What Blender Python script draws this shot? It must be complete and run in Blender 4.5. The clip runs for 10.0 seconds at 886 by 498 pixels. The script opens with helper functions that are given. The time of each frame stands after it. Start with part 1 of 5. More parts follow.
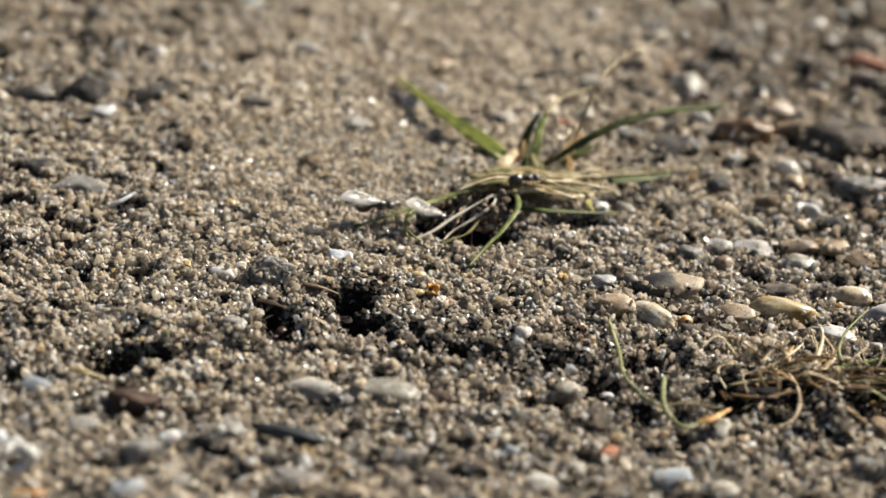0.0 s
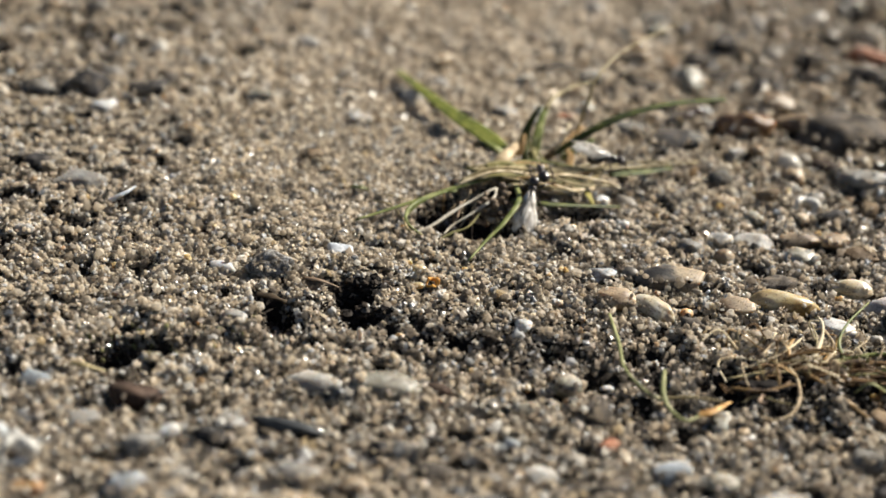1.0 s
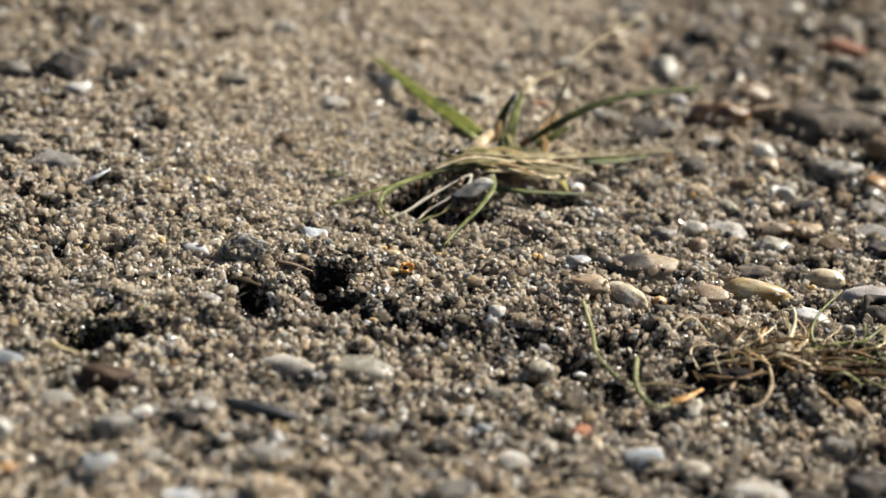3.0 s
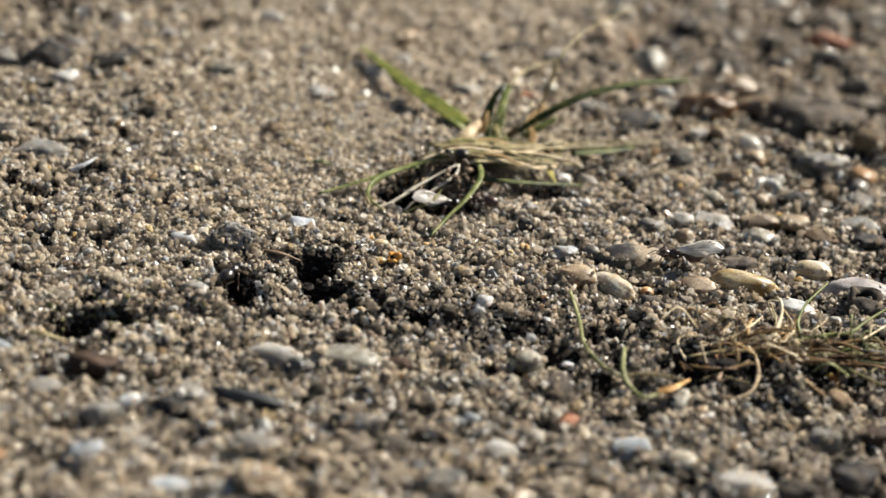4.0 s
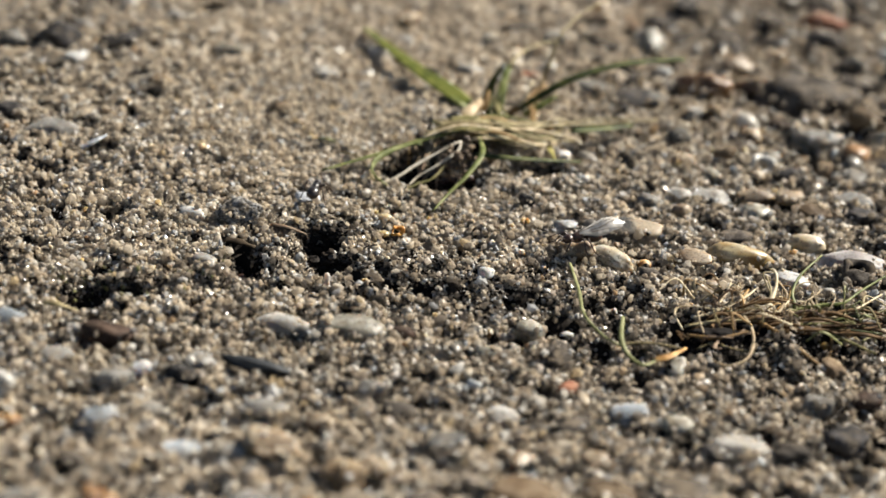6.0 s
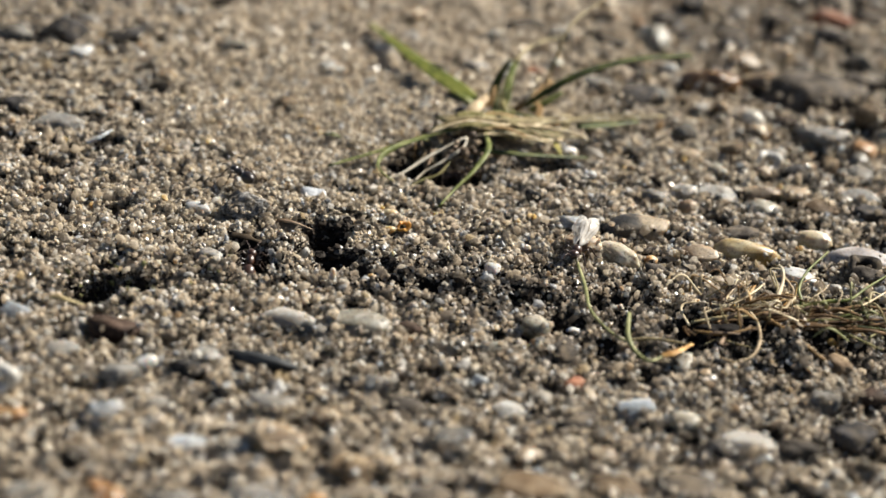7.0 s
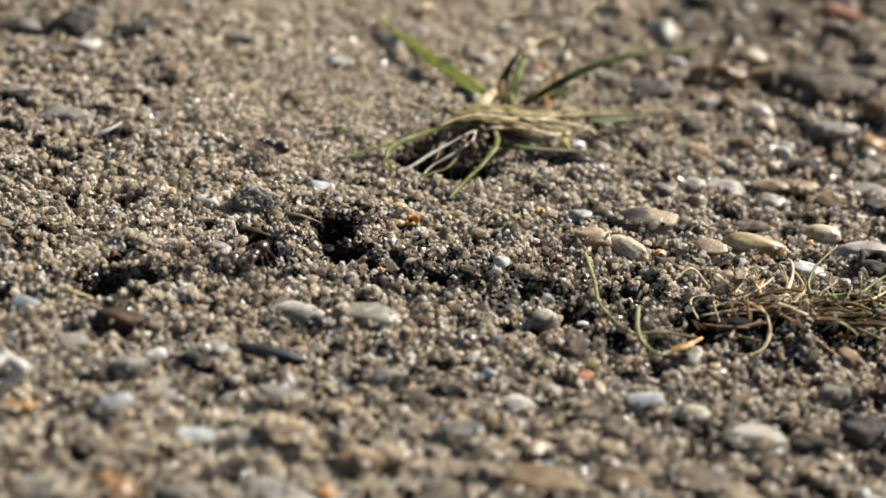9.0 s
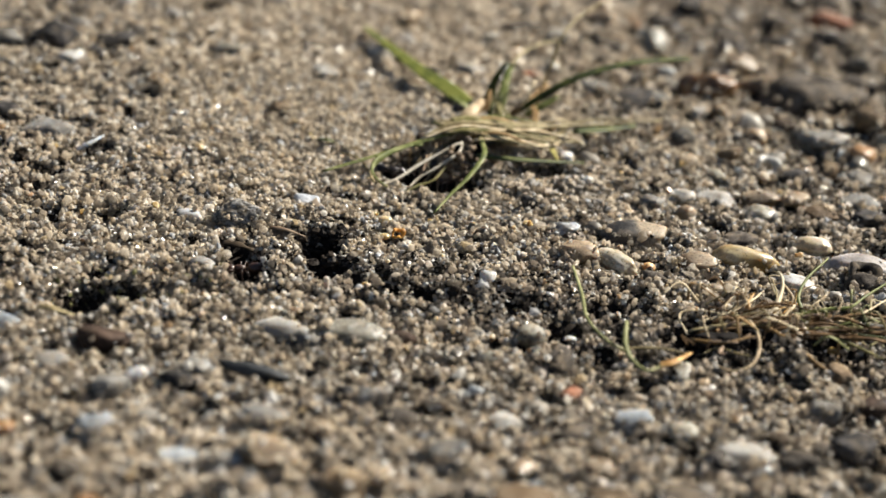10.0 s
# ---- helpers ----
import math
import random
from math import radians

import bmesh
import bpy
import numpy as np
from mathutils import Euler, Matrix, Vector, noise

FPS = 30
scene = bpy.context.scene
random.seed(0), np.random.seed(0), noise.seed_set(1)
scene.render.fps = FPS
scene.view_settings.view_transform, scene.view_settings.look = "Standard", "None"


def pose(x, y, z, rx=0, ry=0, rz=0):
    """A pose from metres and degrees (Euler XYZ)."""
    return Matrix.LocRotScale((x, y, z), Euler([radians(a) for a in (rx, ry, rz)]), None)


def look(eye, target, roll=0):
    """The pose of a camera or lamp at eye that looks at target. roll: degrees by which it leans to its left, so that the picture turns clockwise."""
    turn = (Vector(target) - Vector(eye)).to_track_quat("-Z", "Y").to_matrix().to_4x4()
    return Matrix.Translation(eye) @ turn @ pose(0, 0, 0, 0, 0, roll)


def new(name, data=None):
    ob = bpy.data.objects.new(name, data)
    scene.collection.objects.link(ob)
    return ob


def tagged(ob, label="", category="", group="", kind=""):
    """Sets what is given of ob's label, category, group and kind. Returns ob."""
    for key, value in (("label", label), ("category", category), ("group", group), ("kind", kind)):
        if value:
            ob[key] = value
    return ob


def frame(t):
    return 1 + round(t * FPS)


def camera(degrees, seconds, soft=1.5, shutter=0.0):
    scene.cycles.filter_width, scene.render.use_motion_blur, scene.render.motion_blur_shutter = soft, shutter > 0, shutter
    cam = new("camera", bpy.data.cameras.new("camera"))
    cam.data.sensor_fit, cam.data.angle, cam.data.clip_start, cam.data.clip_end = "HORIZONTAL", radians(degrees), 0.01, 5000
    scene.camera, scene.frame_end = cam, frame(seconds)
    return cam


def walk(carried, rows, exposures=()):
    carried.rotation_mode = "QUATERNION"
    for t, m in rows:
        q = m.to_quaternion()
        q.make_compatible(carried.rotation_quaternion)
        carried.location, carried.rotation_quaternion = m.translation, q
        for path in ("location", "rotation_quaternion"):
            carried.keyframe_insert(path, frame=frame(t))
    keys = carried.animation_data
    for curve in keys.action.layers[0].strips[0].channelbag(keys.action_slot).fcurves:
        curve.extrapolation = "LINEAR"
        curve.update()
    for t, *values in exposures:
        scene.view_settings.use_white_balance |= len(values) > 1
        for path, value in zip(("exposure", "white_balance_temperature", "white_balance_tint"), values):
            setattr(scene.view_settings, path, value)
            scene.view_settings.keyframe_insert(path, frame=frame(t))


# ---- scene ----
# The place is small: lengths below are in millimetres and become metres with MM.
MM = 0.001
cam = camera(25.0, 10.0, soft=1.55, shutter=0.4)
cam.data.dof.use_dof = True
cam.data.dof.focus_distance = 0.1970
cam.data.dof.aperture_fstop = 21.0
PATH = [
    (0, (0.83, -175.50, 87.70), (-2.77, 5.53, 2.76), 4.67),
    (0.5, (0.86, -175.40, 87.47), (-3.00, 5.51, 2.27), 4.65),
    (1, (1.08, -175.55, 87.52), (-2.75, 5.28, 2.16), 4.61),
    (1.5, (0.77, -175.37, 87.19), (-2.66, 5.43, 1.75), 4.88),
    (2, (0.67, -175.39, 87.24), (-2.28, 5.24, 1.43), 5.19),
    (2.5, (1.30, -175.72, 87.30), (-1.01, 4.84, 1.32), 5.26),
    (4, (0.63, -176.17, 86.81), (1.30, 4.18, 0.37), 6.06),
    (4.5, (0.96, -178.76, 87.22), (1.75, 1.39, 0.36), 6.03),
    (5, (0.86, -180.29, 87.20), (1.49, -0.21, 0.19), 5.98),
    (5.5, (0.74, -181.06, 87.20), (1.49, -1.02, 0.10), 5.95),
    (7, (0.39, -180.97, 86.70), (0.74, -1.03, -0.62), 6.03),
    (7.5, (0.29, -181.16, 86.56), (0.72, -1.28, -0.86), 6.09),
    (8, (0.33, -181.06, 86.50), (0.61, -1.21, -0.98), 6.06),
    (8.5, (0.00, -181.14, 86.35), (0.17, -1.29, -1.13), 6.09),
    (9, (-0.19, -180.93, 86.28), (-0.06, -1.16, -1.37), 6.06),
    (9.5, (-0.03, -178.80, 86.15), (-0.06, 0.95, -1.53), 6.09),
    (10, (0.51, -178.26, 86.49), (1.17, 1.57, -1.03), 5.97),
]
walk(cam, [(t, look(Vector(eye) * MM, Vector(target) * MM, roll)) for t, eye, target, roll in PATH])

# ---- light: clear sky, sun from behind on the far right ----
SUN_HEIGHT, SUN_AZIMUTH = 40.0, 52.0  # degrees above the ground; clockwise from +y
world = bpy.data.worlds.new("sky")
scene.world = world
world.use_nodes = True
sky = world.node_tree.nodes.new("ShaderNodeTexSky")
sky.sky_type = "NISHITA"
sky.sun_disc = False
sky.sun_elevation, sky.sun_rotation = radians(SUN_HEIGHT), radians(SUN_AZIMUTH)
background = world.node_tree.nodes["Background"]
background.inputs["Strength"].default_value = 0.036
world.node_tree.links.new(sky.outputs["Color"], background.inputs["Color"])
sun = new("sun", bpy.data.lights.new("sun", "SUN"))
sun.data.energy, sun.data.angle, sun.data.color = 4.8, radians(0.53), (1.0, 0.945, 0.84)
a, e = radians(SUN_AZIMUTH), radians(SUN_HEIGHT)
sun.matrix_world = look((2 * math.sin(a), 2 * math.cos(a), 2 * math.tan(e)), (0, 0, 0))
scene.view_settings.exposure = 1.255


# ---- materials ----
def material(name, rough=0.6, spec=0.5):
    m = bpy.data.materials.new(name)
    m.use_nodes = True
    p = m.node_tree.nodes["Principled BSDF"]
    p.inputs["Roughness"].default_value = rough
    p.inputs["Specular IOR Level"].default_value = spec
    return m, m.node_tree.nodes, m.node_tree.links, p


def ramp(nodes, stops, mode="LINEAR"):
    r = nodes.new("ShaderNodeValToRGB")
    r.color_ramp.interpolation = mode
    while len(r.color_ramp.elements) < len(stops):
        r.color_ramp.elements.new(0.5)
    for el, (place, colour) in zip(r.color_ramp.elements, stops):
        el.position, el.color = place, (*colour, 1)
    return r


def noise_node(nodes, links, per_mm, detail=3.0, coord=None):
    if coord is None:
        coord = nodes.new("ShaderNodeTexCoord").outputs["Object"]
    n = nodes.new("ShaderNodeTexNoise")
    n.inputs["Scale"].default_value = per_mm * 1000
    n.inputs["Detail"].default_value = detail
    links.new(coord, n.inputs["Vector"])
    return n


def bump(nodes, links, height, target, strength, mm):
    b = nodes.new("ShaderNodeBump")
    b.inputs["Strength"].default_value = strength
    b.inputs["Distance"].default_value = mm * MM
    links.new(height, b.inputs["Height"])
    links.new(b.outputs["Normal"], target.inputs["Normal"])


def maths(nodes, links, kind, a, b):
    n = nodes.new("ShaderNodeMath")
    n.operation = kind
    links.new(a, n.inputs[0])
    n.inputs[1].default_value = b
    return n.outputs[0]


def grain_material(name, stops, rough, blotch, blotch_amount, clear=0.0, glass=0.0):
    """Each grain has its own colour and gloss; damp blotches run over many grains."""
    m, nodes, links, p = material(name)
    geo = nodes.new("ShaderNodeNewGeometry")
    r = ramp(nodes, stops, "CONSTANT")
    links.new(geo.outputs["Random Per Island"], r.inputs["Fac"])
    fine = noise_node(nodes, links, 3.0, 2.0)
    shade = ramp(nodes, [(0.3, (0.72, 0.7, 0.68)), (0.7, (1.12, 1.1, 1.06))])
    links.new(fine.outputs["Fac"], shade.inputs["Fac"])
    mul = nodes.new("ShaderNodeMix")
    mul.data_type, mul.blend_type = "RGBA", "MULTIPLY"
    mul.inputs["Factor"].default_value = 1.0
    links.new(r.outputs["Color"], mul.inputs["A"])
    links.new(shade.outputs["Color"], mul.inputs["B"])
    wide = noise_node(nodes, links, 0.09, 4.0)
    amount = ramp(nodes, [(0.46, (0, 0, 0)), (0.66, (blotch_amount,) * 3)])
    links.new(wide.outputs["Fac"], amount.inputs["Fac"])
    mix = nodes.new("ShaderNodeMix")
    mix.data_type = "RGBA"
    links.new(amount.outputs["Color"], mix.inputs["Factor"])
    links.new(mul.outputs["Result"], mix.inputs["A"])
    mix.inputs["B"].default_value = (*blotch, 1)
    links.new(mix.outputs["Result"], p.inputs["Base Color"])
    frac = maths(nodes, links, "FRACT", maths(nodes, links, "MULTIPLY", geo.outputs["Random Per Island"], 97.3), 0)
    gloss = ramp(nodes, [(0.0, (rough[0],) * 3), (1.0, (rough[1],) * 3)])
    links.new(frac, gloss.inputs["Fac"])
    links.new(gloss.outputs["Color"], p.inputs["Roughness"])
    bump(nodes, links, noise_node(nodes, links, 9.0, 2.0).outputs["Fac"], p, 0.5, 0.05)
    p.inputs["Specular IOR Level"].default_value = 0.36
    p.inputs["Transmission Weight"].default_value = glass
    p.inputs["IOR"].default_value = 1.5
    if clear:  # quartz lets some light through
        through_light = nodes.new("ShaderNodeBsdfTranslucent")
        glassy = nodes.new("ShaderNodeMix")
        glassy.data_type = "RGBA"
        glassy.inputs["Factor"].default_value = 0.35
        glassy.inputs["B"].default_value = (0.9, 0.86, 0.8, 1)
        links.new(mix.outputs["Result"], glassy.inputs["A"])
        links.new(glassy.outputs["Result"], through_light.inputs["Color"])
        both = nodes.new("ShaderNodeMixShader")
        both.inputs["Fac"].default_value = clear
        links.new(p.outputs[0], both.inputs[1])
        links.new(through_light.outputs[0], both.inputs[2])
        links.new(both.outputs[0], nodes["Material Output"].inputs["Surface"])
    return m


SAND_TONES = [
    (0.0, (0.060, 0.049, 0.036)), (0.10, (0.170, 0.139, 0.102)), (0.21, (0.360, 0.302, 0.226)), (0.34, (0.570, 0.490, 0.380)),
    (0.50, (0.710, 0.630, 0.505)), (0.65, (0.650, 0.594, 0.505)), (0.75, (0.780, 0.704, 0.585)), (0.85, (0.510, 0.474, 0.420)),
    (0.885, (0.580, 0.470, 0.290)), (0.915, (0.800, 0.748, 0.660)), (0.96, (0.840, 0.834, 0.815)),
]
DUST_TONES = [
    (0.0, (0.2, 0.16, 0.115)), (0.1, (0.42, 0.345, 0.25)), (0.35, (0.56, 0.475, 0.36)), (0.6, (0.66, 0.57, 0.45)), (0.85, (0.74, 0.67, 0.55)),
    (0.96, (0.8, 0.76, 0.68)),
]
# Soil taken near black, with the shade of burrows and gaps put in.
SOIL_SHADE_TONES = [(0.0, (0.010, 0.008, 0.007)), (0.4, (0.018, 0.014, 0.011)), (0.7, (0.03, 0.023, 0.017)), (0.97, (0.09, 0.08, 0.07))]
GRIT_TONES = [
    (0.0, (0.049, 0.039, 0.031)), (0.2, (0.152, 0.127, 0.100)), (0.45, (0.319, 0.267, 0.209)), (0.68, (0.498, 0.416, 0.323)),
    (0.85, (0.719, 0.624, 0.502)), (0.95, (0.929, 0.860, 0.791)),
]
DUST = grain_material("pale_fine_sand", DUST_TONES, (0.3, 0.7), (0.44, 0.37, 0.28), 0.25, 0.4)
SAND = grain_material("sand_grains", SAND_TONES, (0.12, 0.5), (0.40, 0.34, 0.25), 0.3, 0.7, 0.08)
GRIT = grain_material("grey_grit", GRIT_TONES, (0.12, 0.5), (0.30, 0.26, 0.21), 0.3, 0.62, 0.08)
SOIL_AND_SHADE = grain_material("soil_and_shade", SOIL_SHADE_TONES, (0.6, 0.95), (0.03, 0.025, 0.02), 0.4)
SOIL_AND_SHADE.node_tree.nodes["Principled BSDF"].inputs["Specular IOR Level"].default_value = 0.12


GRAVEL_TONES = [
    (0.0, (0.07, 0.062, 0.054)), (0.15, (0.16, 0.145, 0.125)), (0.3, (0.3, 0.27, 0.23)), (0.5, (0.42, 0.36, 0.27)), (0.65, (0.46, 0.44, 0.41)),
    (0.8, (0.58, 0.55, 0.49)), (0.9, (0.42, 0.45, 0.47)), (0.96, (0.36, 0.2, 0.09)),
]
GRAVEL = grain_material("gravel_stone", GRAVEL_TONES, (0.2, 0.5), (0.3, 0.26, 0.2), 0.3, 0.3)
QUARTZ_TONES = [
    (0.0, (0.5, 0.5, 0.5)), (0.25, (0.68, 0.66, 0.62)), (0.45, (0.42, 0.45, 0.48)), (0.6, (0.55, 0.42, 0.27)), (0.72, (0.78, 0.77, 0.75)), (0.86, (0.4, 0.26, 0.13)),
    (0.92, (0.6, 0.55, 0.46)),
]
QUARTZ = grain_material("quartz_chip", QUARTZ_TONES, (0.06, 0.4), (0.3, 0.27, 0.22), 0.2, 0.45)
CLEAR = grain_material("clear_quartz", [(0.0, (0.72, 0.68, 0.6)), (0.3, (0.86, 0.84, 0.8)), (0.55, (0.8, 0.7, 0.54)), (0.8, (0.7, 0.72, 0.74))], (0.02, 0.25), (0.6, 0.54, 0.45), 0.1)
CLEAR.node_tree.nodes["Principled BSDF"].inputs["Transmission Weight"].default_value = 0.55
CLEAR.node_tree.nodes["Principled BSDF"].inputs["IOR"].default_value = 1.54
MOSS = grain_material("moss", [(0.0, (0.1, 0.11, 0.03)), (0.5, (0.2, 0.2, 0.07)), (0.8, (0.33, 0.3, 0.14))], (0.5, 0.9), (0.2, 0.18, 0.09), 0.3, 0.3)
ROOT_SOIL = grain_material("root_soil", [(0.0, (0.07, 0.048, 0.03)), (0.4, (0.16, 0.115, 0.075)), (0.75, (0.3, 0.23, 0.155))], (0.6, 0.95), (0.05, 0.035, 0.025), 0.3)


def ground_material():
    m, nodes, links, p = material("sandy_concrete", 0.85, 0.3)
    n = noise_node(nodes, links, 1.6, 5.0)
    r = ramp(nodes, [(0.3, (0.03, 0.023, 0.016)), (0.5, (0.075, 0.058, 0.04)), (0.7, (0.17, 0.138, 0.1))])
    links.new(n.outputs["Fac"], r.inputs["Fac"])
    links.new(r.outputs["Color"], p.inputs["Base Color"])
    bump(nodes, links, n.outputs["Fac"], p, 0.8, 0.4)
    return m


GROUND = ground_material()


def stone(name, dark, mid, light, rough=0.35, vein=0.5, specks=0.0, split=0.0):
    """A water-worn stone: cloudy body, fine grain, dirt specks on its skin."""
    m, nodes, links, p = material(name, rough + 0.1, 0.3)
    rough += 0.1
    info = nodes.new("ShaderNodeObjectInfo")
    coord = nodes.new("ShaderNodeTexCoord")
    shift = nodes.new("ShaderNodeVectorMath")
    shift.operation = "MULTIPLY_ADD"
    links.new(info.outputs["Random"], shift.inputs[0])
    shift.inputs[1].default_value = (0.31, 0.17, 0.23)
    links.new(coord.outputs["Object"], shift.inputs[2])
    body = noise_node(nodes, links, vein, 4.0, shift.outputs[0])
    r = ramp(nodes, [(0.37, dark), (0.5, mid), (0.63, light)])
    cloud = body.outputs["Fac"]
    if split:  # its colour changes from one end to the other
        along = nodes.new("ShaderNodeSeparateXYZ")
        links.new(coord.outputs["Object"], along.inputs[0])
        both = nodes.new("ShaderNodeMath")
        both.operation = "MULTIPLY_ADD"
        links.new(along.outputs["X"], both.inputs[0])
        both.inputs[1].default_value = split
        links.new(cloud, both.inputs[2])
        cloud = both.outputs[0]
    links.new(cloud, r.inputs["Fac"])
    fine = noise_node(nodes, links, 6.0, 3.0, shift.outputs[0])
    dirt = ramp(nodes, [(0.30 + 0.1 * specks, (0.25, 0.2, 0.15)), (0.42 + 0.12 * specks, (1, 1, 1))])
    links.new(fine.outputs["Fac"], dirt.inputs["Fac"])
    mul = nodes.new("ShaderNodeMix")
    mul.data_type, mul.blend_type = "RGBA", "MULTIPLY"
    mul.inputs["Factor"].default_value = 1.0
    links.new(r.outputs["Color"], mul.inputs["A"])
    links.new(dirt.outputs["Color"], mul.inputs["B"])
    film = noise_node(nodes, links, 0.75, 5.0, shift.outputs[0])
    share = ramp(nodes, [(0.5, (0, 0, 0)), (0.6, (0.12 + 0.6 * specks,) * 3)])
    links.new(film.outputs["Fac"], share.inputs["Fac"])
    soiled = nodes.new("ShaderNodeMix")
    soiled.data_type = "RGBA"
    links.new(share.outputs["Color"], soiled.inputs["Factor"])
    links.new(mul.outputs["Result"], soiled.inputs["A"])
    soiled.inputs["B"].default_value = (0.2, 0.155, 0.105, 1)
    hue = nodes.new("ShaderNodeHueSaturation")
    links.new(soiled.outputs["Result"], hue.inputs["Color"])
    val = nodes.new("ShaderNodeMapRange")
    val.inputs["To Min"].default_value, val.inputs["To Max"].default_value = 0.62, 1.06
    links.new(info.outputs["Random"], val.inputs["Value"])
    links.new(val.outputs["Result"], hue.inputs["Value"])
    links.new(hue.outputs["Color"], p.inputs["Base Color"])
    gloss = ramp(nodes, [(0.3, (min(1, rough + 0.3),) * 3), (0.6, (rough,) * 3)])
    links.new(fine.outputs["Fac"], gloss.inputs["Fac"])
    links.new(gloss.outputs["Color"], p.inputs["Roughness"])
    bump(nodes, links, fine.outputs["Fac"], p, 0.22, 0.05)
    return m


STONES = {
    "white": (stone("white_quartz", (0.36, 0.355, 0.34), (0.5, 0.495, 0.48), (0.64, 0.64, 0.63), 0.22, 0.4, 0.15), "small milky white quartz pebble set in the sand"),
    "pale": (stone("pale_stone", (0.168, 0.160, 0.147), (0.260, 0.248, 0.227), (0.370, 0.353, 0.323), 0.4, 0.45, 0.35), "pale grey worn pebble bedded in coarse sand"),
    "grey": (stone("grey_stone", (0.096, 0.092, 0.085), (0.170, 0.163, 0.148), (0.266, 0.252, 0.229), 0.64, 0.6, 0.4), "dull grey pebble half buried in sand"),
    "dark": (stone("dark_stone", (0.018, 0.018, 0.018), (0.041, 0.038, 0.037), (0.089, 0.081, 0.078), 0.64, 0.7, 0.3), "dark grey flinty pebble lying in the sand"),
    "slate": (stone("slate_stone", (0.04, 0.034, 0.028), (0.078, 0.066, 0.055), (0.15, 0.13, 0.11), 0.69, 0.5, 0.6), "large dark brown-grey stone with a rough skin"),
    "rough": (stone("speckled_stone", (0.09, 0.087, 0.082), (0.25, 0.238, 0.222), (0.48, 0.46, 0.43), 0.6, 1.6, 0.7), "dark speckled rough stone with a pale crust"),
    "tan": (stone("tan_stone", (0.160, 0.109, 0.063), (0.302, 0.227, 0.143), (0.437, 0.361, 0.260), 0.32, 0.35, 0.35), "tan water-worn pebble embedded in sand"),
    "cream": (stone("cream_stone", (0.353, 0.286, 0.176), (0.504, 0.445, 0.336), (0.605, 0.571, 0.487), 0.2, 0.35, 0.2), "smooth cream pebble with a polished top"),
    "honey": (stone("honey_stone", (0.33, 0.2, 0.055), (0.46, 0.345, 0.16), (0.57, 0.49, 0.33), 0.16, 0.25, 0.2), "glossy honey-coloured oval pebble"),
    "amber": (stone("amber_stone", (0.15, 0.065, 0.02), (0.29, 0.15, 0.05), (0.42, 0.27, 0.12), 0.25, 0.5, 0.35), "orange-brown pebble with a wet shine"),
    "brown": (stone("brown_stone", (0.074, 0.048, 0.026), (0.148, 0.100, 0.059), (0.266, 0.200, 0.126), 0.54, 0.4, 0.5), "brown weathered pebble in the sand"),
    "umber": (stone("umber_stone", (0.024, 0.014, 0.01), (0.042, 0.026, 0.018), (0.08, 0.05, 0.036), 0.5, 0.5, 0.0), "flat dark reddish-brown pebble"),
    "red": (stone("brick_red_stone", (0.148, 0.052, 0.026), (0.244, 0.089, 0.044), (0.326, 0.148, 0.081), 0.6, 0.6, 0.2), "small brick-red fragment on the sand"),
    "olive": (stone("olive_stone", (0.168, 0.155, 0.118), (0.286, 0.269, 0.218), (0.437, 0.412, 0.353), 0.3, 0.7, 0.5), "greenish-grey rounded pebble with dirt specks"),
    "blue": (stone("bluish_stone", (0.2, 0.22, 0.24), (0.33, 0.355, 0.375), (0.47, 0.49, 0.51), 0.35, 0.45, 0.25), "pale bluish-white pebble catching the light"),
    # Grey end painted darker, as the face turned from the sun.
    "parted": (stone("parted_stone", (0.03, 0.027, 0.025), (0.08, 0.068, 0.055), (0.4, 0.32, 0.22), 0.4, 0.5, 0.4, 170.0), "blocky pebble, grey end darkened by painted shade, other end tan"),
    "wet": (stone("glassy_stone", (0.16, 0.165, 0.165), (0.28, 0.285, 0.285), (0.44, 0.45, 0.45), 0.16, 0.6, 0.35), "low glassy blue-grey pebble with a wet shine"),
    "pink": (stone("pinkish_stone", (0.217, 0.195, 0.187), (0.304, 0.278, 0.267), (0.390, 0.368, 0.361), 0.34, 0.3, 0.1), "pale pinkish-grey smooth flat pebble"),
}


for key in ("white", "cream", "honey", "tan", "amber"):  # polished skins
    STONES[key][0].node_tree.nodes["Principled BSDF"].inputs["Specular IOR Level"].default_value = 0.42
for key in ("dark", "slate", "umber", "brown", "grey", "rough"):  # dull skins
    STONES[key][0].node_tree.nodes["Principled BSDF"].inputs["Specular IOR Level"].default_value = 0.12
for key in ("white", "cream", "honey", "pale", "blue", "amber", "tan", "parted", "wet", "olive", "pink"):  # quartzy stones let light in
    p = STONES[key][0].node_tree.nodes["Principled BSDF"]
    p.inputs["Subsurface Weight"].default_value = 0.75
    p.inputs["Subsurface Radius"].default_value = (0.0012, 0.0009, 0.0006)
    p.inputs["Subsurface Scale"].default_value = 1.0


def plant(name, dark, mid, light, rough=0.45, spec=0.15):
    m, nodes, links, p = material(name, rough, spec)
    n = noise_node(nodes, links, 0.7, 4.0)
    r = ramp(nodes, [(0.3, dark), (0.5, mid), (0.7, light)])
    links.new(n.outputs["Fac"], r.inputs["Fac"])
    links.new(r.outputs["Color"], p.inputs["Base Color"])
    fibre = noise_node(nodes, links, 8.0, 2.0)
    bump(nodes, links, fibre.outputs["Fac"], p, 0.4, 0.05)
    return m


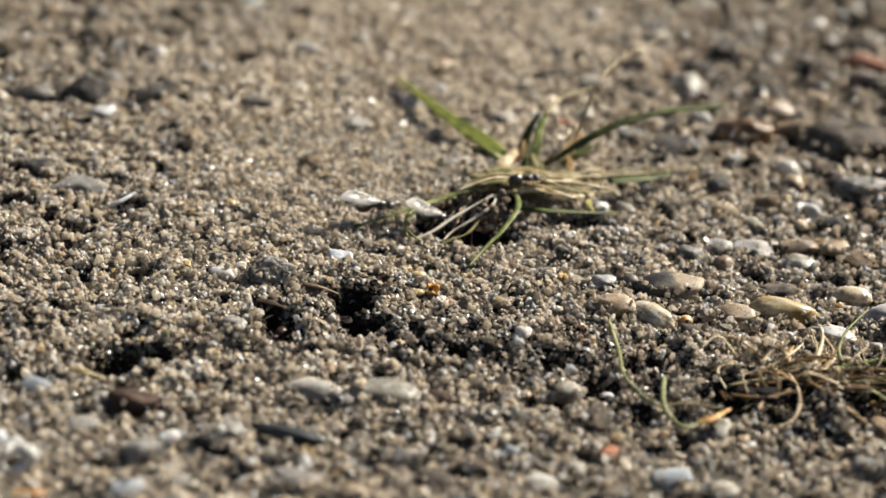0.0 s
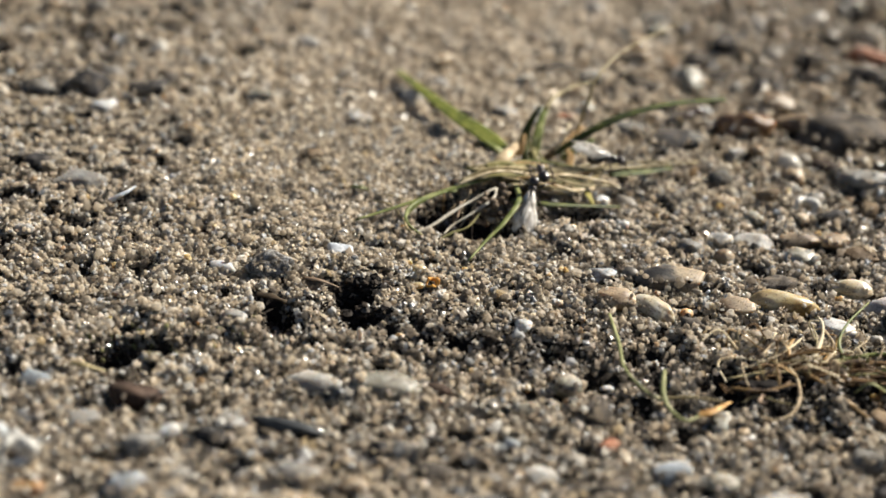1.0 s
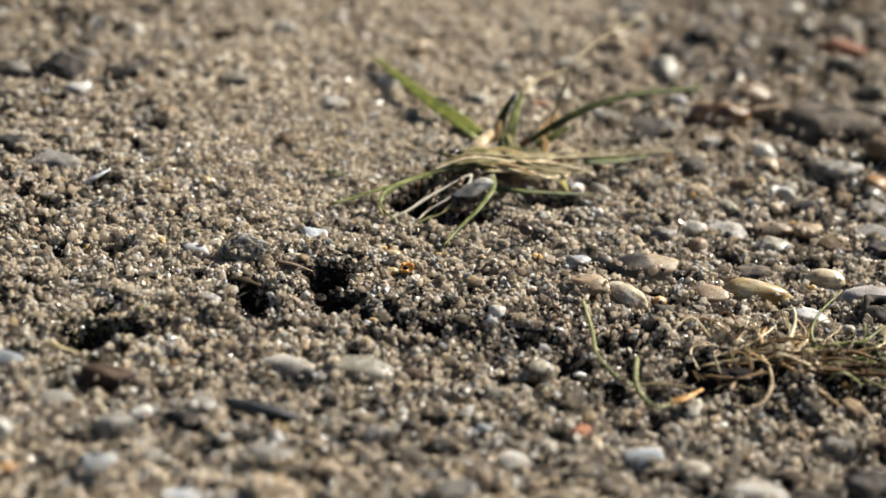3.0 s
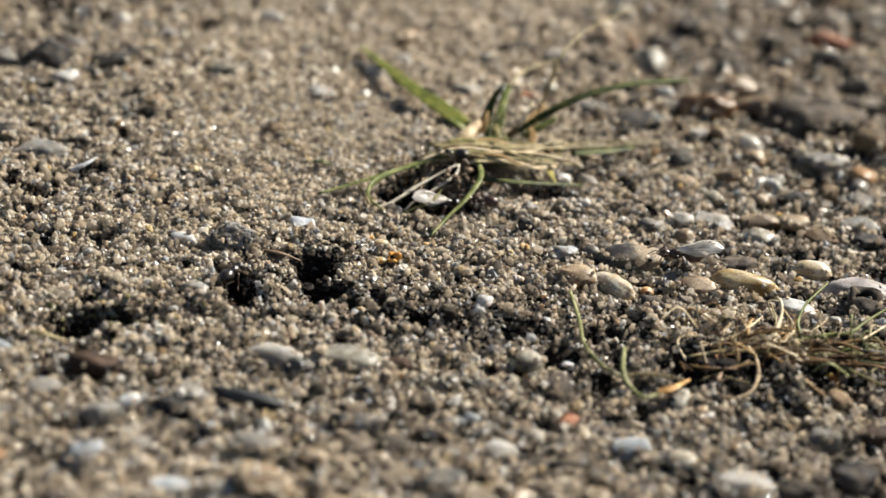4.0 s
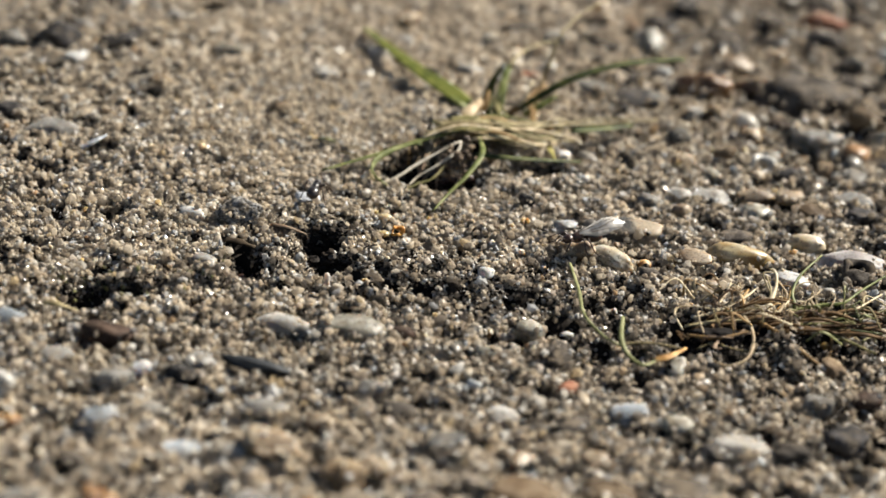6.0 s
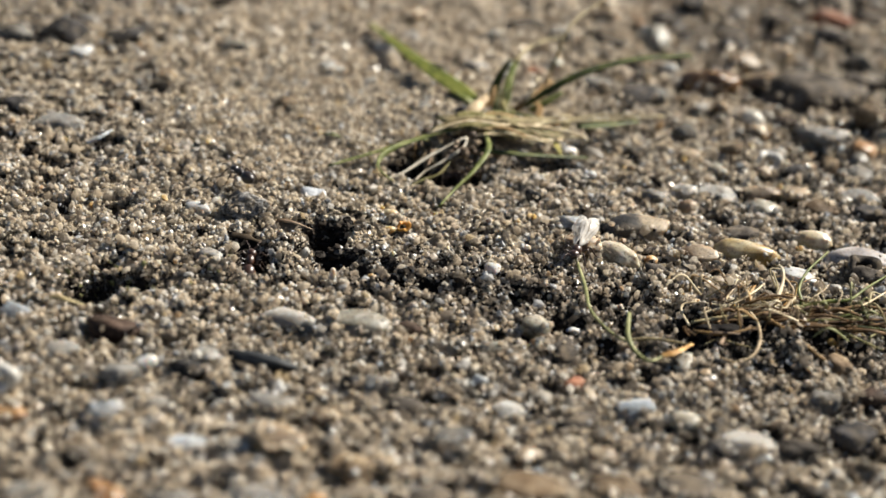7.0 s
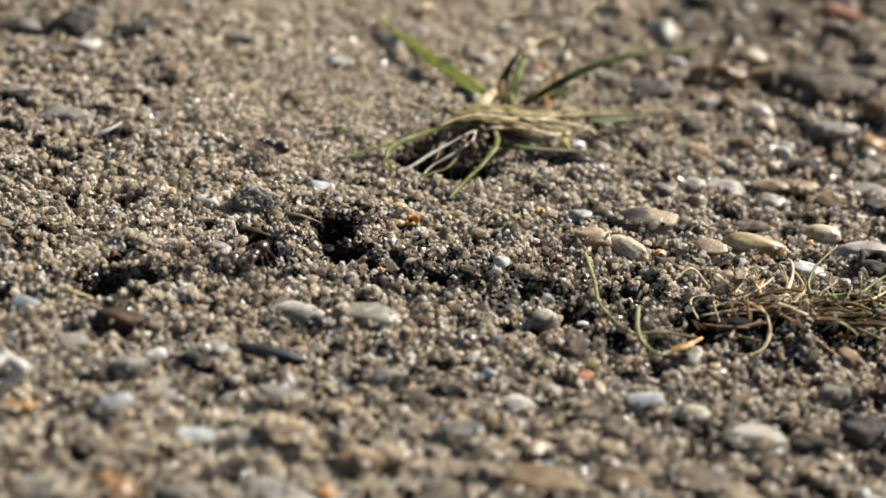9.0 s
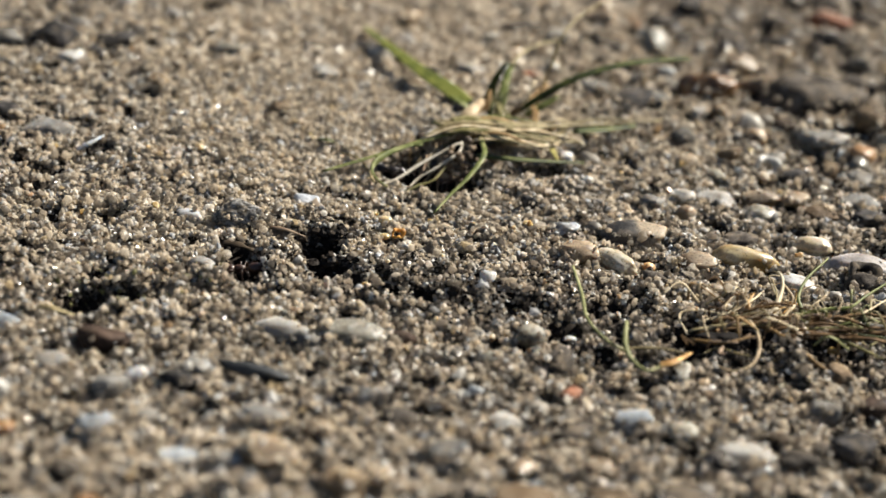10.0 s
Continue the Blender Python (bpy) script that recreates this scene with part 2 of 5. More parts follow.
GREEN = plant("grass_green", (0.02, 0.027, 0.007), (0.045, 0.055, 0.013), (0.1, 0.105, 0.03), 0.5)
DARK_GREEN = plant("dark_green", (0.018, 0.023, 0.006), (0.036, 0.045, 0.01), (0.075, 0.082, 0.02), 0.75)
LIGHT_GREEN = plant("pale_green", (0.06, 0.075, 0.018), (0.13, 0.145, 0.042), (0.28, 0.27, 0.12), 0.45)
STRAW = plant("dry_straw", (0.11, 0.084, 0.04), (0.24, 0.19, 0.095), (0.4, 0.335, 0.19), 0.5)
PALE_STRAW = plant("bleached_straw", (0.36, 0.27, 0.15), (0.54, 0.44, 0.28), (0.7, 0.61, 0.44), 0.5)
ROOT = plant("pale_root", (0.2, 0.14, 0.08), (0.36, 0.27, 0.16), (0.52, 0.43, 0.28), 0.5)
OLIVE = plant("withered_green", (0.06, 0.058, 0.018), (0.14, 0.125, 0.045), (0.27, 0.23, 0.1), 0.5)
BLADE = plant("blade_green", (0.04, 0.048, 0.007), (0.088, 0.1, 0.014), (0.16, 0.158, 0.035), 0.6)
DRY_LEAF = plant("dead_leaf", (0.09, 0.052, 0.02), (0.21, 0.128, 0.05), (0.35, 0.235, 0.11), 0.6)
YELLOW = plant("yellow_leaf", (0.14, 0.11, 0.02), (0.24, 0.2, 0.05), (0.34, 0.3, 0.11), 0.5)
ORANGE_LEAF = plant("orange_leaf", (0.26, 0.13, 0.04), (0.42, 0.25, 0.09), (0.56, 0.42, 0.2), 0.5)
SHOOT = plant("pale_shoot", (0.09, 0.095, 0.035), (0.18, 0.18, 0.075), (0.3, 0.29, 0.15), 0.5)
WHITE_ROOT = plant("white_root", (0.3, 0.26, 0.19), (0.45, 0.405, 0.32), (0.56, 0.52, 0.43), 0.5)
BARK = plant("bark_flake", (0.1, 0.065, 0.04), (0.19, 0.13, 0.085), (0.3, 0.22, 0.15), 0.7)
DARK_CRUST = plant("dark_crust", (0.02, 0.014, 0.008), (0.045, 0.031, 0.018), (0.09, 0.066, 0.04), 0.8)
ORANGE = plant("orange_husk", (0.34, 0.13, 0.02), (0.5, 0.24, 0.04), (0.62, 0.36, 0.09), 0.3, 0.5)
FLAKE = plant("white_flake", (0.34, 0.36, 0.38), (0.44, 0.455, 0.47), (0.52, 0.535, 0.55), 0.45, 0.4)
SHELL = plant("shell", (0.24, 0.22, 0.19), (0.38, 0.36, 0.32), (0.54, 0.51, 0.47), 0.4, 0.4)
CHARCOAL = plant("black_slate", (0.010, 0.011, 0.012), (0.018, 0.02, 0.021), (0.04, 0.042, 0.042), 0.6, 0.35)


def ant_material(name, colour, rough):
    m, nodes, links, p = material(name, rough, 0.5)
    n = noise_node(nodes, links, 3.0, 3.0)
    r = ramp(nodes, [(0.3, tuple(0.6 * c for c in colour)), (0.7, tuple(1.5 * c for c in colour))])
    links.new(n.outputs["Fac"], r.inputs["Fac"])
    links.new(r.outputs["Color"], p.inputs["Base Color"])
    bump(nodes, links, noise_node(nodes, links, 20.0, 2.0).outputs["Fac"], p, 0.3, 0.02)
    return m


ANT_BLACK = ant_material("ant_black", (0.016, 0.011, 0.009), 0.28)
ANT_BROWN = ant_material("ant_brown", (0.04, 0.018, 0.01), 0.32)
ANT_LEG = ant_material("ant_leg", (0.035, 0.017, 0.01), 0.4)


def wing_material():
    m, nodes, links, p = material("clear_wing", 0.22, 0.6)
    p.inputs["Base Color"].default_value = (0.70, 0.66, 0.60, 1)
    clear = nodes.new("ShaderNodeBsdfTransparent")
    n = noise_node(nodes, links, 0.9, 3.0)
    r = ramp(nodes, [(0.35, (0.36,) * 3), (0.65, (0.66,) * 3)])
    links.new(n.outputs["Fac"], r.inputs["Fac"])
    mix = nodes.new("ShaderNodeMixShader")
    links.new(r.outputs["Color"], mix.inputs["Fac"])
    links.new(clear.outputs[0], mix.inputs[1])
    links.new(p.outputs[0], mix.inputs[2])
    links.new(mix.outputs[0], nodes["Material Output"].inputs["Surface"])
    bump(nodes, links, noise_node(nodes, links, 1.5, 2.0).outputs["Fac"], p, 0.5, 0.1)
    return m


WING = wing_material()
VEIN = ant_material("wing_vein", (0.14, 0.10, 0.06), 0.5)

# ---- relief of the ground ----
_rng = np.random.default_rng(11)
_lattice = _rng.random((256, 256))


def smooth_noise(x, y):
    """Value noise from 0 to 1 over a unit lattice."""
    x, y = np.asarray(x, float), np.asarray(y, float)
    i, j = np.floor(x).astype(int), np.floor(y).astype(int)
    u, v = x - i, y - j
    u, v = u * u * (3 - 2 * u), v * v * (3 - 2 * v)
    g = lambda p, q: _lattice[p % 256, q % 256]
    return (g(i, j) * (1 - u) + g(i + 1, j) * u) * (1 - v) + (g(i, j + 1) * (1 - u) + g(i + 1, j + 1) * u) * v


# Burrows, scrapes and hollows: x, y, radius along x, along y, depth.
HOLLOWS = [
    (-10.9, -2.4, 1.7, 2.2, 4.6), (-9.8, -6.8, 1.7, 1.5, 2.6), (-31.0, -17.8, 2.2, 2.6, 4.6), (-17.5, -8.8, 1.5, 3.4, 5.0), (-19.2, -5.2, 1.6, 1.3, 2.4),
    (-1.8, 19.2, 4.0, 4.5, 5.5), (3.0, 16.0, 1.8, 2.6, 2.0), (12.6, -15.2, 1.5, 2.0, 1.6), (27.4, -14.0, 4.2, 2.6, 1.8), (11.0, 21.0, 3.6, 2.2, 1.6),
    (-27.2, -16.2, 2.0, 1.3, 2.6),
]
# Low mounds: x, y, radius along x, along y, height.
MOUNDS = [(5.0, 29.0, 8.0, 5.0, 1.6), (33.0, -14.0, 9.0, 4.0, 1.2), (-12.0, 3.0, 6.0, 3.0, 0.5)]


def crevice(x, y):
    """Narrow dark gaps between crusts of sand, from 0 to 1, their shade painted dark; more of them in the coarse
    patches.
    """
    # The x + 31 term darkens the left side, painted in for lens falloff.
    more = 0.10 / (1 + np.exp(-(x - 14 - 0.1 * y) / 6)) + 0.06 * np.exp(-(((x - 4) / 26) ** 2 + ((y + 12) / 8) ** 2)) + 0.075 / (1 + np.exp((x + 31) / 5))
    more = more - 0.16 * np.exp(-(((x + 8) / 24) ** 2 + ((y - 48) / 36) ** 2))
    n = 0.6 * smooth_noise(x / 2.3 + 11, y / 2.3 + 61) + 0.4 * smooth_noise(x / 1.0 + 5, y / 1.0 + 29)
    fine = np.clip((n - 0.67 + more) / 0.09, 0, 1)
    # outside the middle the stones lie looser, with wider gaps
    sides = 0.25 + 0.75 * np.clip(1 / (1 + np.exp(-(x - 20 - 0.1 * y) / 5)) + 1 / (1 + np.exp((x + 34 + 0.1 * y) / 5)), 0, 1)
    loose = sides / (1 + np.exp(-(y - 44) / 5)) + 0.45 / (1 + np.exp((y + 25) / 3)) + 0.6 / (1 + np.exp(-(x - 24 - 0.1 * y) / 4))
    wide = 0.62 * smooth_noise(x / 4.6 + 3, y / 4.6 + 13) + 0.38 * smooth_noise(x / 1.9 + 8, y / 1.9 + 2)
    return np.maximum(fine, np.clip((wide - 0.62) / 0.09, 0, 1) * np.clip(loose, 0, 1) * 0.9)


def rise(x, y):
    """Height of the ground's surface in millimetres."""
    x, y = np.asarray(x, float), np.asarray(y, float)
    h = 0.9 * (smooth_noise(x / 9 + 40, y / 9 + 40) - 0.5) + 0.7 * (smooth_noise(x / 3.1 + 7, y / 3.1 + 90) - 0.5)
    drift = 1 - 0.6 * np.exp(-(((x + 12) / 34) ** 4 + ((y - 58) / 44) ** 4))
    h = h + drift * (1.25 * (smooth_noise(x / 1.35 + 31, y / 1.35 + 17) - 0.5) + 0.45 * (smooth_noise(x / 0.6 + 3, y / 0.6 + 71) - 0.5)) - 1.3 * crevice(x, y)
    ragged = 0.72 + 0.75 * smooth_noise(x / 1.6 + 77, y / 1.6 + 23)
    for cx, cy, rx, ry, d in HOLLOWS:
        h = h - d * np.exp(-((((x - cx) / rx) ** 2 + ((y - cy) / ry) ** 2) ** 1.8) * 0.7 * ragged)
    for cx, cy, rx, ry, d in MOUNDS:
        h = h + d * np.exp(-((((x - cx) / rx) ** 2 + ((y - cy) / ry) ** 2)))
    return h


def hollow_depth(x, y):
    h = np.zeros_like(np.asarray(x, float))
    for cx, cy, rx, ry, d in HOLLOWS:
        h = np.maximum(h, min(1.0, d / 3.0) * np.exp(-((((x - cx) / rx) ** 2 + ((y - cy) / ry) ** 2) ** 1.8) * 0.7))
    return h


def soil_shade_share(x, y):
    """Where dark soil has come up between the grains; in hollows and crevices it also paints in shade."""
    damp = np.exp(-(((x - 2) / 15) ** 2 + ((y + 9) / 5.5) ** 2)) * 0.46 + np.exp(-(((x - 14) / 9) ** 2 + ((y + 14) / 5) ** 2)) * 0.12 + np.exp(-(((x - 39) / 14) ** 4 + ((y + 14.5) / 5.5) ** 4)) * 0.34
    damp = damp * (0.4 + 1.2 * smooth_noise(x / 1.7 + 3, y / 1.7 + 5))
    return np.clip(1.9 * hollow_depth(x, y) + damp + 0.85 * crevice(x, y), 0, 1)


def grit_share(x, y):
    """The coarse grey patches."""
    g = 1 / (1 + np.exp(-(x - 6 - 0.12 * y) / 5)) * 0.55 + 0.5 * np.exp(-(((x - 0) / 30) ** 2 + ((y + 14) / 9) ** 2))
    g = g + 0.6 / (1 + np.exp((y + 24) / 4)) + 0.35 / (1 + np.exp((x + 30) / 5))
    return np.clip(g * (0.5 + smooth_noise(x / 6, y / 6 + 50)), 0, 0.85)


def build_ground():
    """One sheet: finely relieved round the subject, then flat out to the horizon."""
    near_x = np.arange(-84, 84.1, 0.8)
    near_y = np.arange(-70, 128.1, 0.8)
    out = np.array([4, 12, 40, 150, 600, 3000, 20000, 200000.0])
    xs = np.concatenate([near_x[0] - out[::-1], near_x, near_x[-1] + out])
    ys = np.concatenate([near_y[0] - out[::-1], near_y, near_y[-1] + out])
    gx, gy = np.meshgrid(xs, ys, indexing="ij")
    edge = np.maximum(np.abs(gx) - 80, np.maximum(-66 - gy, gy - 124))
    gz = np.where(edge < 4, rise(gx, gy), 0.0) - 0.25
    verts = np.stack([gx, gy, gz], -1).reshape(-1, 3) * MM
    nx, ny = len(xs), len(ys)
    i, j = np.meshgrid(np.arange(nx - 1), np.arange(ny - 1), indexing="ij")
    k = (i * ny + j).ravel()
    faces = np.stack([k, k + ny, k + ny + 1, k + 1], -1)
    me = bpy.data.meshes.new("ground")
    me.from_pydata(verts.tolist(), [], faces.tolist())
    me.polygons.foreach_set("use_smooth", [True] * len(me.polygons))
    me.materials.append(GROUND)
    me.materials.append(SOIL_AND_SHADE)
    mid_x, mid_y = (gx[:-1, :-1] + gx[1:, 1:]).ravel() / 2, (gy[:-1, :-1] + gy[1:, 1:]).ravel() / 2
    # Hollows and crevices of the sheet go soil-black, their shade painted in.
    dark = (soil_shade_share(mid_x, mid_y) > 0.4) & (np.abs(mid_x) < 84) & (mid_y > -70) & (mid_y < 128)
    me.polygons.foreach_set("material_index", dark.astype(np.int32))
    return tagged(new("ground", me), "sandy weathered concrete ground strewn with coarse sand", "ground", kind="structure")


ground = build_ground()


# ---- builders ----
def part(name, bm, mat, parent=None, label="", smooth=True):
    """Links a bmesh, drawn in millimetres, as one mesh object."""
    me = bpy.data.meshes.new(name)
    bmesh.ops.scale(bm, vec=(MM, MM, MM), verts=bm.verts)
    bm.to_mesh(me)
    bm.free()
    me.materials.append(mat)
    me.polygons.foreach_set("use_smooth", [smooth] * len(me.polygons))
    ob = new(name, me)
    if parent:
        ob.parent = parent
    return tagged(ob, label) if label else ob


def curve_through(points, steps=6):
    """Catmull-Rom through the points."""
    p = [Vector(q) for q in points]
    p = [2 * p[0] - p[1]] + p + [2 * p[-1] - p[-2]]
    out = []
    for i in range(1, len(p) - 2):
        for s in range(steps):
            t = s / steps
            a, b, c, d = p[i - 1], p[i], p[i + 1], p[i + 2]
            out.append(0.5 * (2 * b + (c - a) * t + (2 * a - 5 * b + 4 * c - d) * t * t + (3 * b - a - 3 * c + d) * t ** 3))
    return out + [p[-2]]


def strip(points, width, thick, tip=0.15, base=0.8, steps=6, fold=0.0, sides=8, wobble=0.0):
    """A blade, straw or root: a flattened tube along a curve that narrows to its tip, folded along its middle."""
    bm = bmesh.new()
    line = curve_through(points, steps)
    rings = []
    for i, q in enumerate(line):
        s = i / (len(line) - 1)
        along = (line[min(i + 1, len(line) - 1)] - line[max(i - 1, 0)]).normalized()
        side = along.cross(Vector((0, -0.35, 1)))
        side = side.normalized() if side.length > 1e-4 else Vector((1, 0, 0))
        up = side.cross(along).normalized()
        wide = (base + (1 - base) * min(1, s * 5)) * (1 - (1 - tip) * max(0, s - 0.35) / 0.65) * (1 + wobble * math.sin(13 * s + width * 9))
        ring = []
        for k in range(sides):
            g = 2 * math.pi * k / sides
            c, d = math.cos(g), math.sin(g)
            ring.append(bm.verts.new(q + side * (c * width / 2 * wide) + up * (d * thick / 2 * (0.4 + 0.6 * wide) + fold * width * wide * abs(c) * 0.5)))
        rings.append(ring)
    for r, n in zip(rings, rings[1:]):
        for k in range(sides):
            bm.faces.new((r[k], r[(k + 1) % sides], n[(k + 1) % sides], n[k]))
    bm.faces.new(rings[0][::-1])
    bm.faces.new(rings[-1])
    return bm


def lump(wx, wy, wz, seed, rough=0.18, detail=3, square=0.0, crag=0.0, cut=0.0):
    """A worn stone: an uneven rounded body, wx by wy by wz across; cut wears flat faces on it."""
    bm = bmesh.new()
    dice = random.Random(int(seed * 10) + 90)
    planes = []
    for n in range(11 if cut else 0):
        q = Vector((dice.gauss(0, 1), dice.gauss(0, 1), dice.gauss(0.2, 0.8))).normalized()
        planes.append((q, dice.uniform(0.6, 0.86)))
    bmesh.ops.create_icosphere(bm, subdivisions=detail, radius=1.0)
    o = Vector((seed * 3.17, seed * 1.31, seed * 7.7))
    for v in bm.verts:
        d = v.co.normalized()
        r = 1 + rough * noise.noise(d * 1.1 + o) + 0.5 * rough * noise.noise(d * 2.6 + o) + 0.18 * rough * noise.noise(d * 6 + o)
        if crag:
            r += crag * (abs(noise.noise(d * 5 + o)) + 0.7 * noise.noise(d * 11 + o))
        if square:
            r *= 1 + square * (1 / max(abs(d.x), abs(d.y), abs(d.z)) - 1)
        u = d * r
        for q, far in planes:
            over = u.dot(q) - far
            if over > 0:
                u = u - q * (over * cut)
        v.co = Vector((u.x * wx / 2, u.y * wy / 2, u.z * wz / 2))
    return bm


# ---- stones ----
PEBBLES = []


def pebble(x, y, wide, deep, high, turn, tone, label=""):
    """A stone bedded in the sand; high is how far it stands out."""
    mat, words = STONES[tone]
    high *= 1.2 if tone == "rough" else 0.65 if tone == "wet" else 1.3 if y > 30 else 0.95 if y < -24 else 0.92
    high = min(high, 0.42 * wide)
    n = len(PEBBLES)
    thick = min(max(high * 1.9, wide * 0.45), wide * 0.85)
    lobe = {"rough": 0.4, "slate": 0.34, "dark": 0.34, "red": 0.3, "grey": 0.28, "cream": 0.16, "honey": 0.13, "pink": 0.16, "white": 0.2, "olive": 0.22, "tan": 0.22}.get(tone, 0.3)
    ob = part("pebble", lump(wide * 1.12, deep * 1.12, thick, n + 1, lobe, 5 if tone == "rough" else 4 if wide > 3.2 else 3 if wide > 1.6 else 2, 0.35 if tone in ("red", "rough") else 0.55 if tone == "parted" else 0.1 if tone in ("cream", "honey", "pink", "white") else 0.1 + 0.035 * (n % 8), 0.22 if tone == "rough" else 0.07 if tone in ("slate", "dark", "grey") else 0.0 if tone in ("cream", "honey", "pink", "white") else 0.03, 0.15 if tone in ("cream", "honey", "pink") else 0.4 if tone in ("umber", "olive") else 0.7), mat)
    g = np.linspace(0, 2 * math.pi, 12, endpoint=False)
    rim = rise(x + 0.55 * wide * np.cos(g), y + 0.55 * deep * np.sin(g))
    z = max(float(rise(x, y)), float(np.mean(rim) + np.max(rim)) / 2) + high + 0.18 - thick / 2
    ob.matrix_world = pose(x * MM, y * MM, z * MM, (n * 37) % 13 - 6, (n * 53) % 15 - 7, turn)
    PEBBLES.append((x, y, wide, deep, turn, z, thick))
    return tagged(ob, label or words, "pebble", "pebbles in the sand")


pebble(-53.2, 44.6, 4.1, 3.3, 0.9, -12, "grey")
pebble(-47.6, 45.9, 5.2, 4.1, 1.9, -7, "dark")
pebble(-40.3, 45.2, 5.1, 3.5, 0.9, 8, "dark")
pebble(-44.0, 40.0, 4.0, 3.2, 0.7, 2, "white")
pebble(-26.7, 48.0, 4.2, 2.8, 0.7, -11, "olive")
pebble(-47.9, 23.7, 3.8, 3.0, 0.7, -2, "dark")
pebble(-42.4, 18.5, 6.8, 4.5, 1.2, -1, "pale")
pebble(-37.3, 24.3, 2.0, 1.6, 0.6, -10, "brown")
pebble(-27.9, 16.3, 2.0, 1.6, 0.4, 7, "pale")
pebble(-23.9, -0.7, 2.6, 2.1, 1.0, -11, "white")
pebble(-19.4, 0.3, 4.9, 3.6, 1.2, -3, "rough")
pebble(-21.4, -9.7, 2.7, 2.2, 0.7, 0, "pale")
pebble(-44.9, 4.4, 2.3, 1.9, 0.5, -2, "pale")
pebble(9.7, 48.5, 2.4, 1.9, 0.9, 2, "red")
pebble(17.6, 47.9, 4.6, 3.7, 0.8, 7, "grey")
pebble(22.0, 44.5, 5.8, 4.6, 1.0, 13, "dark")
pebble(31.4, 50.6, 6.6, 5.0, 2.0, -6, "amber", "large orange-brown stone with a dark end")
pebble(44.2, 51.6, 12.8, 9.0, 2.0, 4, "slate")
pebble(44.3, 38.2, 5.7, 3.4, 1.0, -14, "pale")
pebble(32.3, 30.6, 2.7, 2.2, 1.4, 13, "brown")
pebble(39.2, 25.7, 3.6, 2.9, 1.0, -6, "dark")
pebble(41.2, 30.4, 1.9, 1.6, 1.1, -5, "amber")
pebble(34.9, 20.9, 4.0, 2.5, 0.6, 11, "tan")
pebble(38.9, 20.5, 3.2, 2.6, 0.6, 2, "tan")
pebble(30.2, 19.0, 5.0, 3.6, 0.6, -1, "pale")
pebble(26.2, 17.2, 3.1, 2.5, 0.6, 8, "pale")
pebble(22.7, 14.8, 2.9, 2.3, 1.3, -13, "pale")
pebble(26.3, 13.2, 2.4, 1.9, 1.3, 6, "tan")
pebble(34.6, 14.9, 3.5, 2.8, 1.2, -4, "olive")
pebble(40.4, 16.3, 3.9, 3.1, 1.0, -11, "brown")
pebble(45.4, 21.4, 4.8, 3.4, 0.9, 4, "pale")
pebble(45.7, 16.7, 3.7, 2.9, 0.7, 12, "dark")
pebble(13.3, 6.6, 3.6, 2.9, 0.7, -8, "wet")
pebble(20.1, 6.2, 6.0, 4.0, 1.4, 4, "parted")
pebble(14.6, 0.4, 4.6, 3.0, 1.1, 10, "tan")
pebble(18.3, -0.2, 4.6, 2.3, 1.1, -42, "cream")
pebble(21.6, 0.2, 1.5, 1.2, 0.8, 6, "amber")
pebble(31.5, 3.0, 6.4, 2.5, 1.35, -2, "honey")
pebble(39.0, 8.2, 3.7, 2.5, 1.1, -9, "cream")
pebble(43.8, 5.6, 6.8, 3.4, 1.0, 4, "pink")
pebble(26.3, 0.8, 3.6, 2.8, 0.8, 5, "tan")
pebble(42.7, 77.8, 5.9, 4.7, 1.1, 9, "slate")
pebble(50.0, 80.8, 5.9, 3.1, 1.1, -2, "red")
pebble(50.1, 73.4, 5.3, 3.6, 1.0, 7, "dark")
pebble(35.5, 65.1, 3.7, 2.9, 0.9, 11, "dark")
pebble(28.9, 67.4, 3.0, 2.4, 0.5, -11, "dark")
pebble(36.0, 59.4, 4.0, 3.2, 0.9, 10, "tan")
pebble(29.6, 42.1, 2.3, 1.8, 0.8, -3, "pale")
pebble(35.9, 37.6, 2.9, 2.3, 1.1, -1, "tan")
pebble(27.1, 27.2, 2.8, 2.3, 1.2, -10, "tan")
pebble(13.5, 24.7, 1.9, 1.5, 1.0, 6, "white")
pebble(15.8, 18.2, 1.5, 1.2, 0.8, -6, "white")
pebble(9.6, 10.7, 2.0, 1.6, 1.1, 10, "dark")
pebble(5.7, -7.1, 1.7, 1.3, 0.9, -6, "white")
pebble(-36.4, -24.5, 2.8, 2.3, 0.8, 2, "blue")
pebble(-30.3, -25.8, 1.6, 1.3, 0.7, -3, "pale")
pebble(-27.3, -26.4, 4.5, 2.7, 0.8, 3, "umber")
pebble(-13.0, -20.9, 5.0, 3.0, 0.9, -8, "pale", "pale pebble half sunk in coarse sand")
pebble(-10.1, -22.4, 3.2, 2.0, 0.6, -9, "grey")
pebble(-6.3, -20.7, 5.4, 4.3, 1.4, 7, "olive")
pebble(-31.2, -30.7, 3.0, 2.3, 0.5, 7, "pale")
pebble(-33.4, -42.0, 2.6, 2.1, 0.6, 2, "amber")
pebble(-26.0, -39.9, 3.9, 3.0, 0.7, 12, "blue")
pebble(-25.6, -33.5, 3.0, 2.4, 1.0, -8, "grey")
pebble(-23.7, -31.1, 2.0, 1.6, 0.9, 10, "white")
pebble(-20.0, -31.3, 3.4, 2.7, 0.8, -9, "dark")
pebble(-18.8, -29.2, 3.0, 2.3, 0.5, 13, "pale")
pebble(-5.9, -31.7, 2.2, 1.7, 0.9, 3, "dark")
pebble(-3.7, -31.3, 2.6, 2.1, 1.2, 3, "pale")
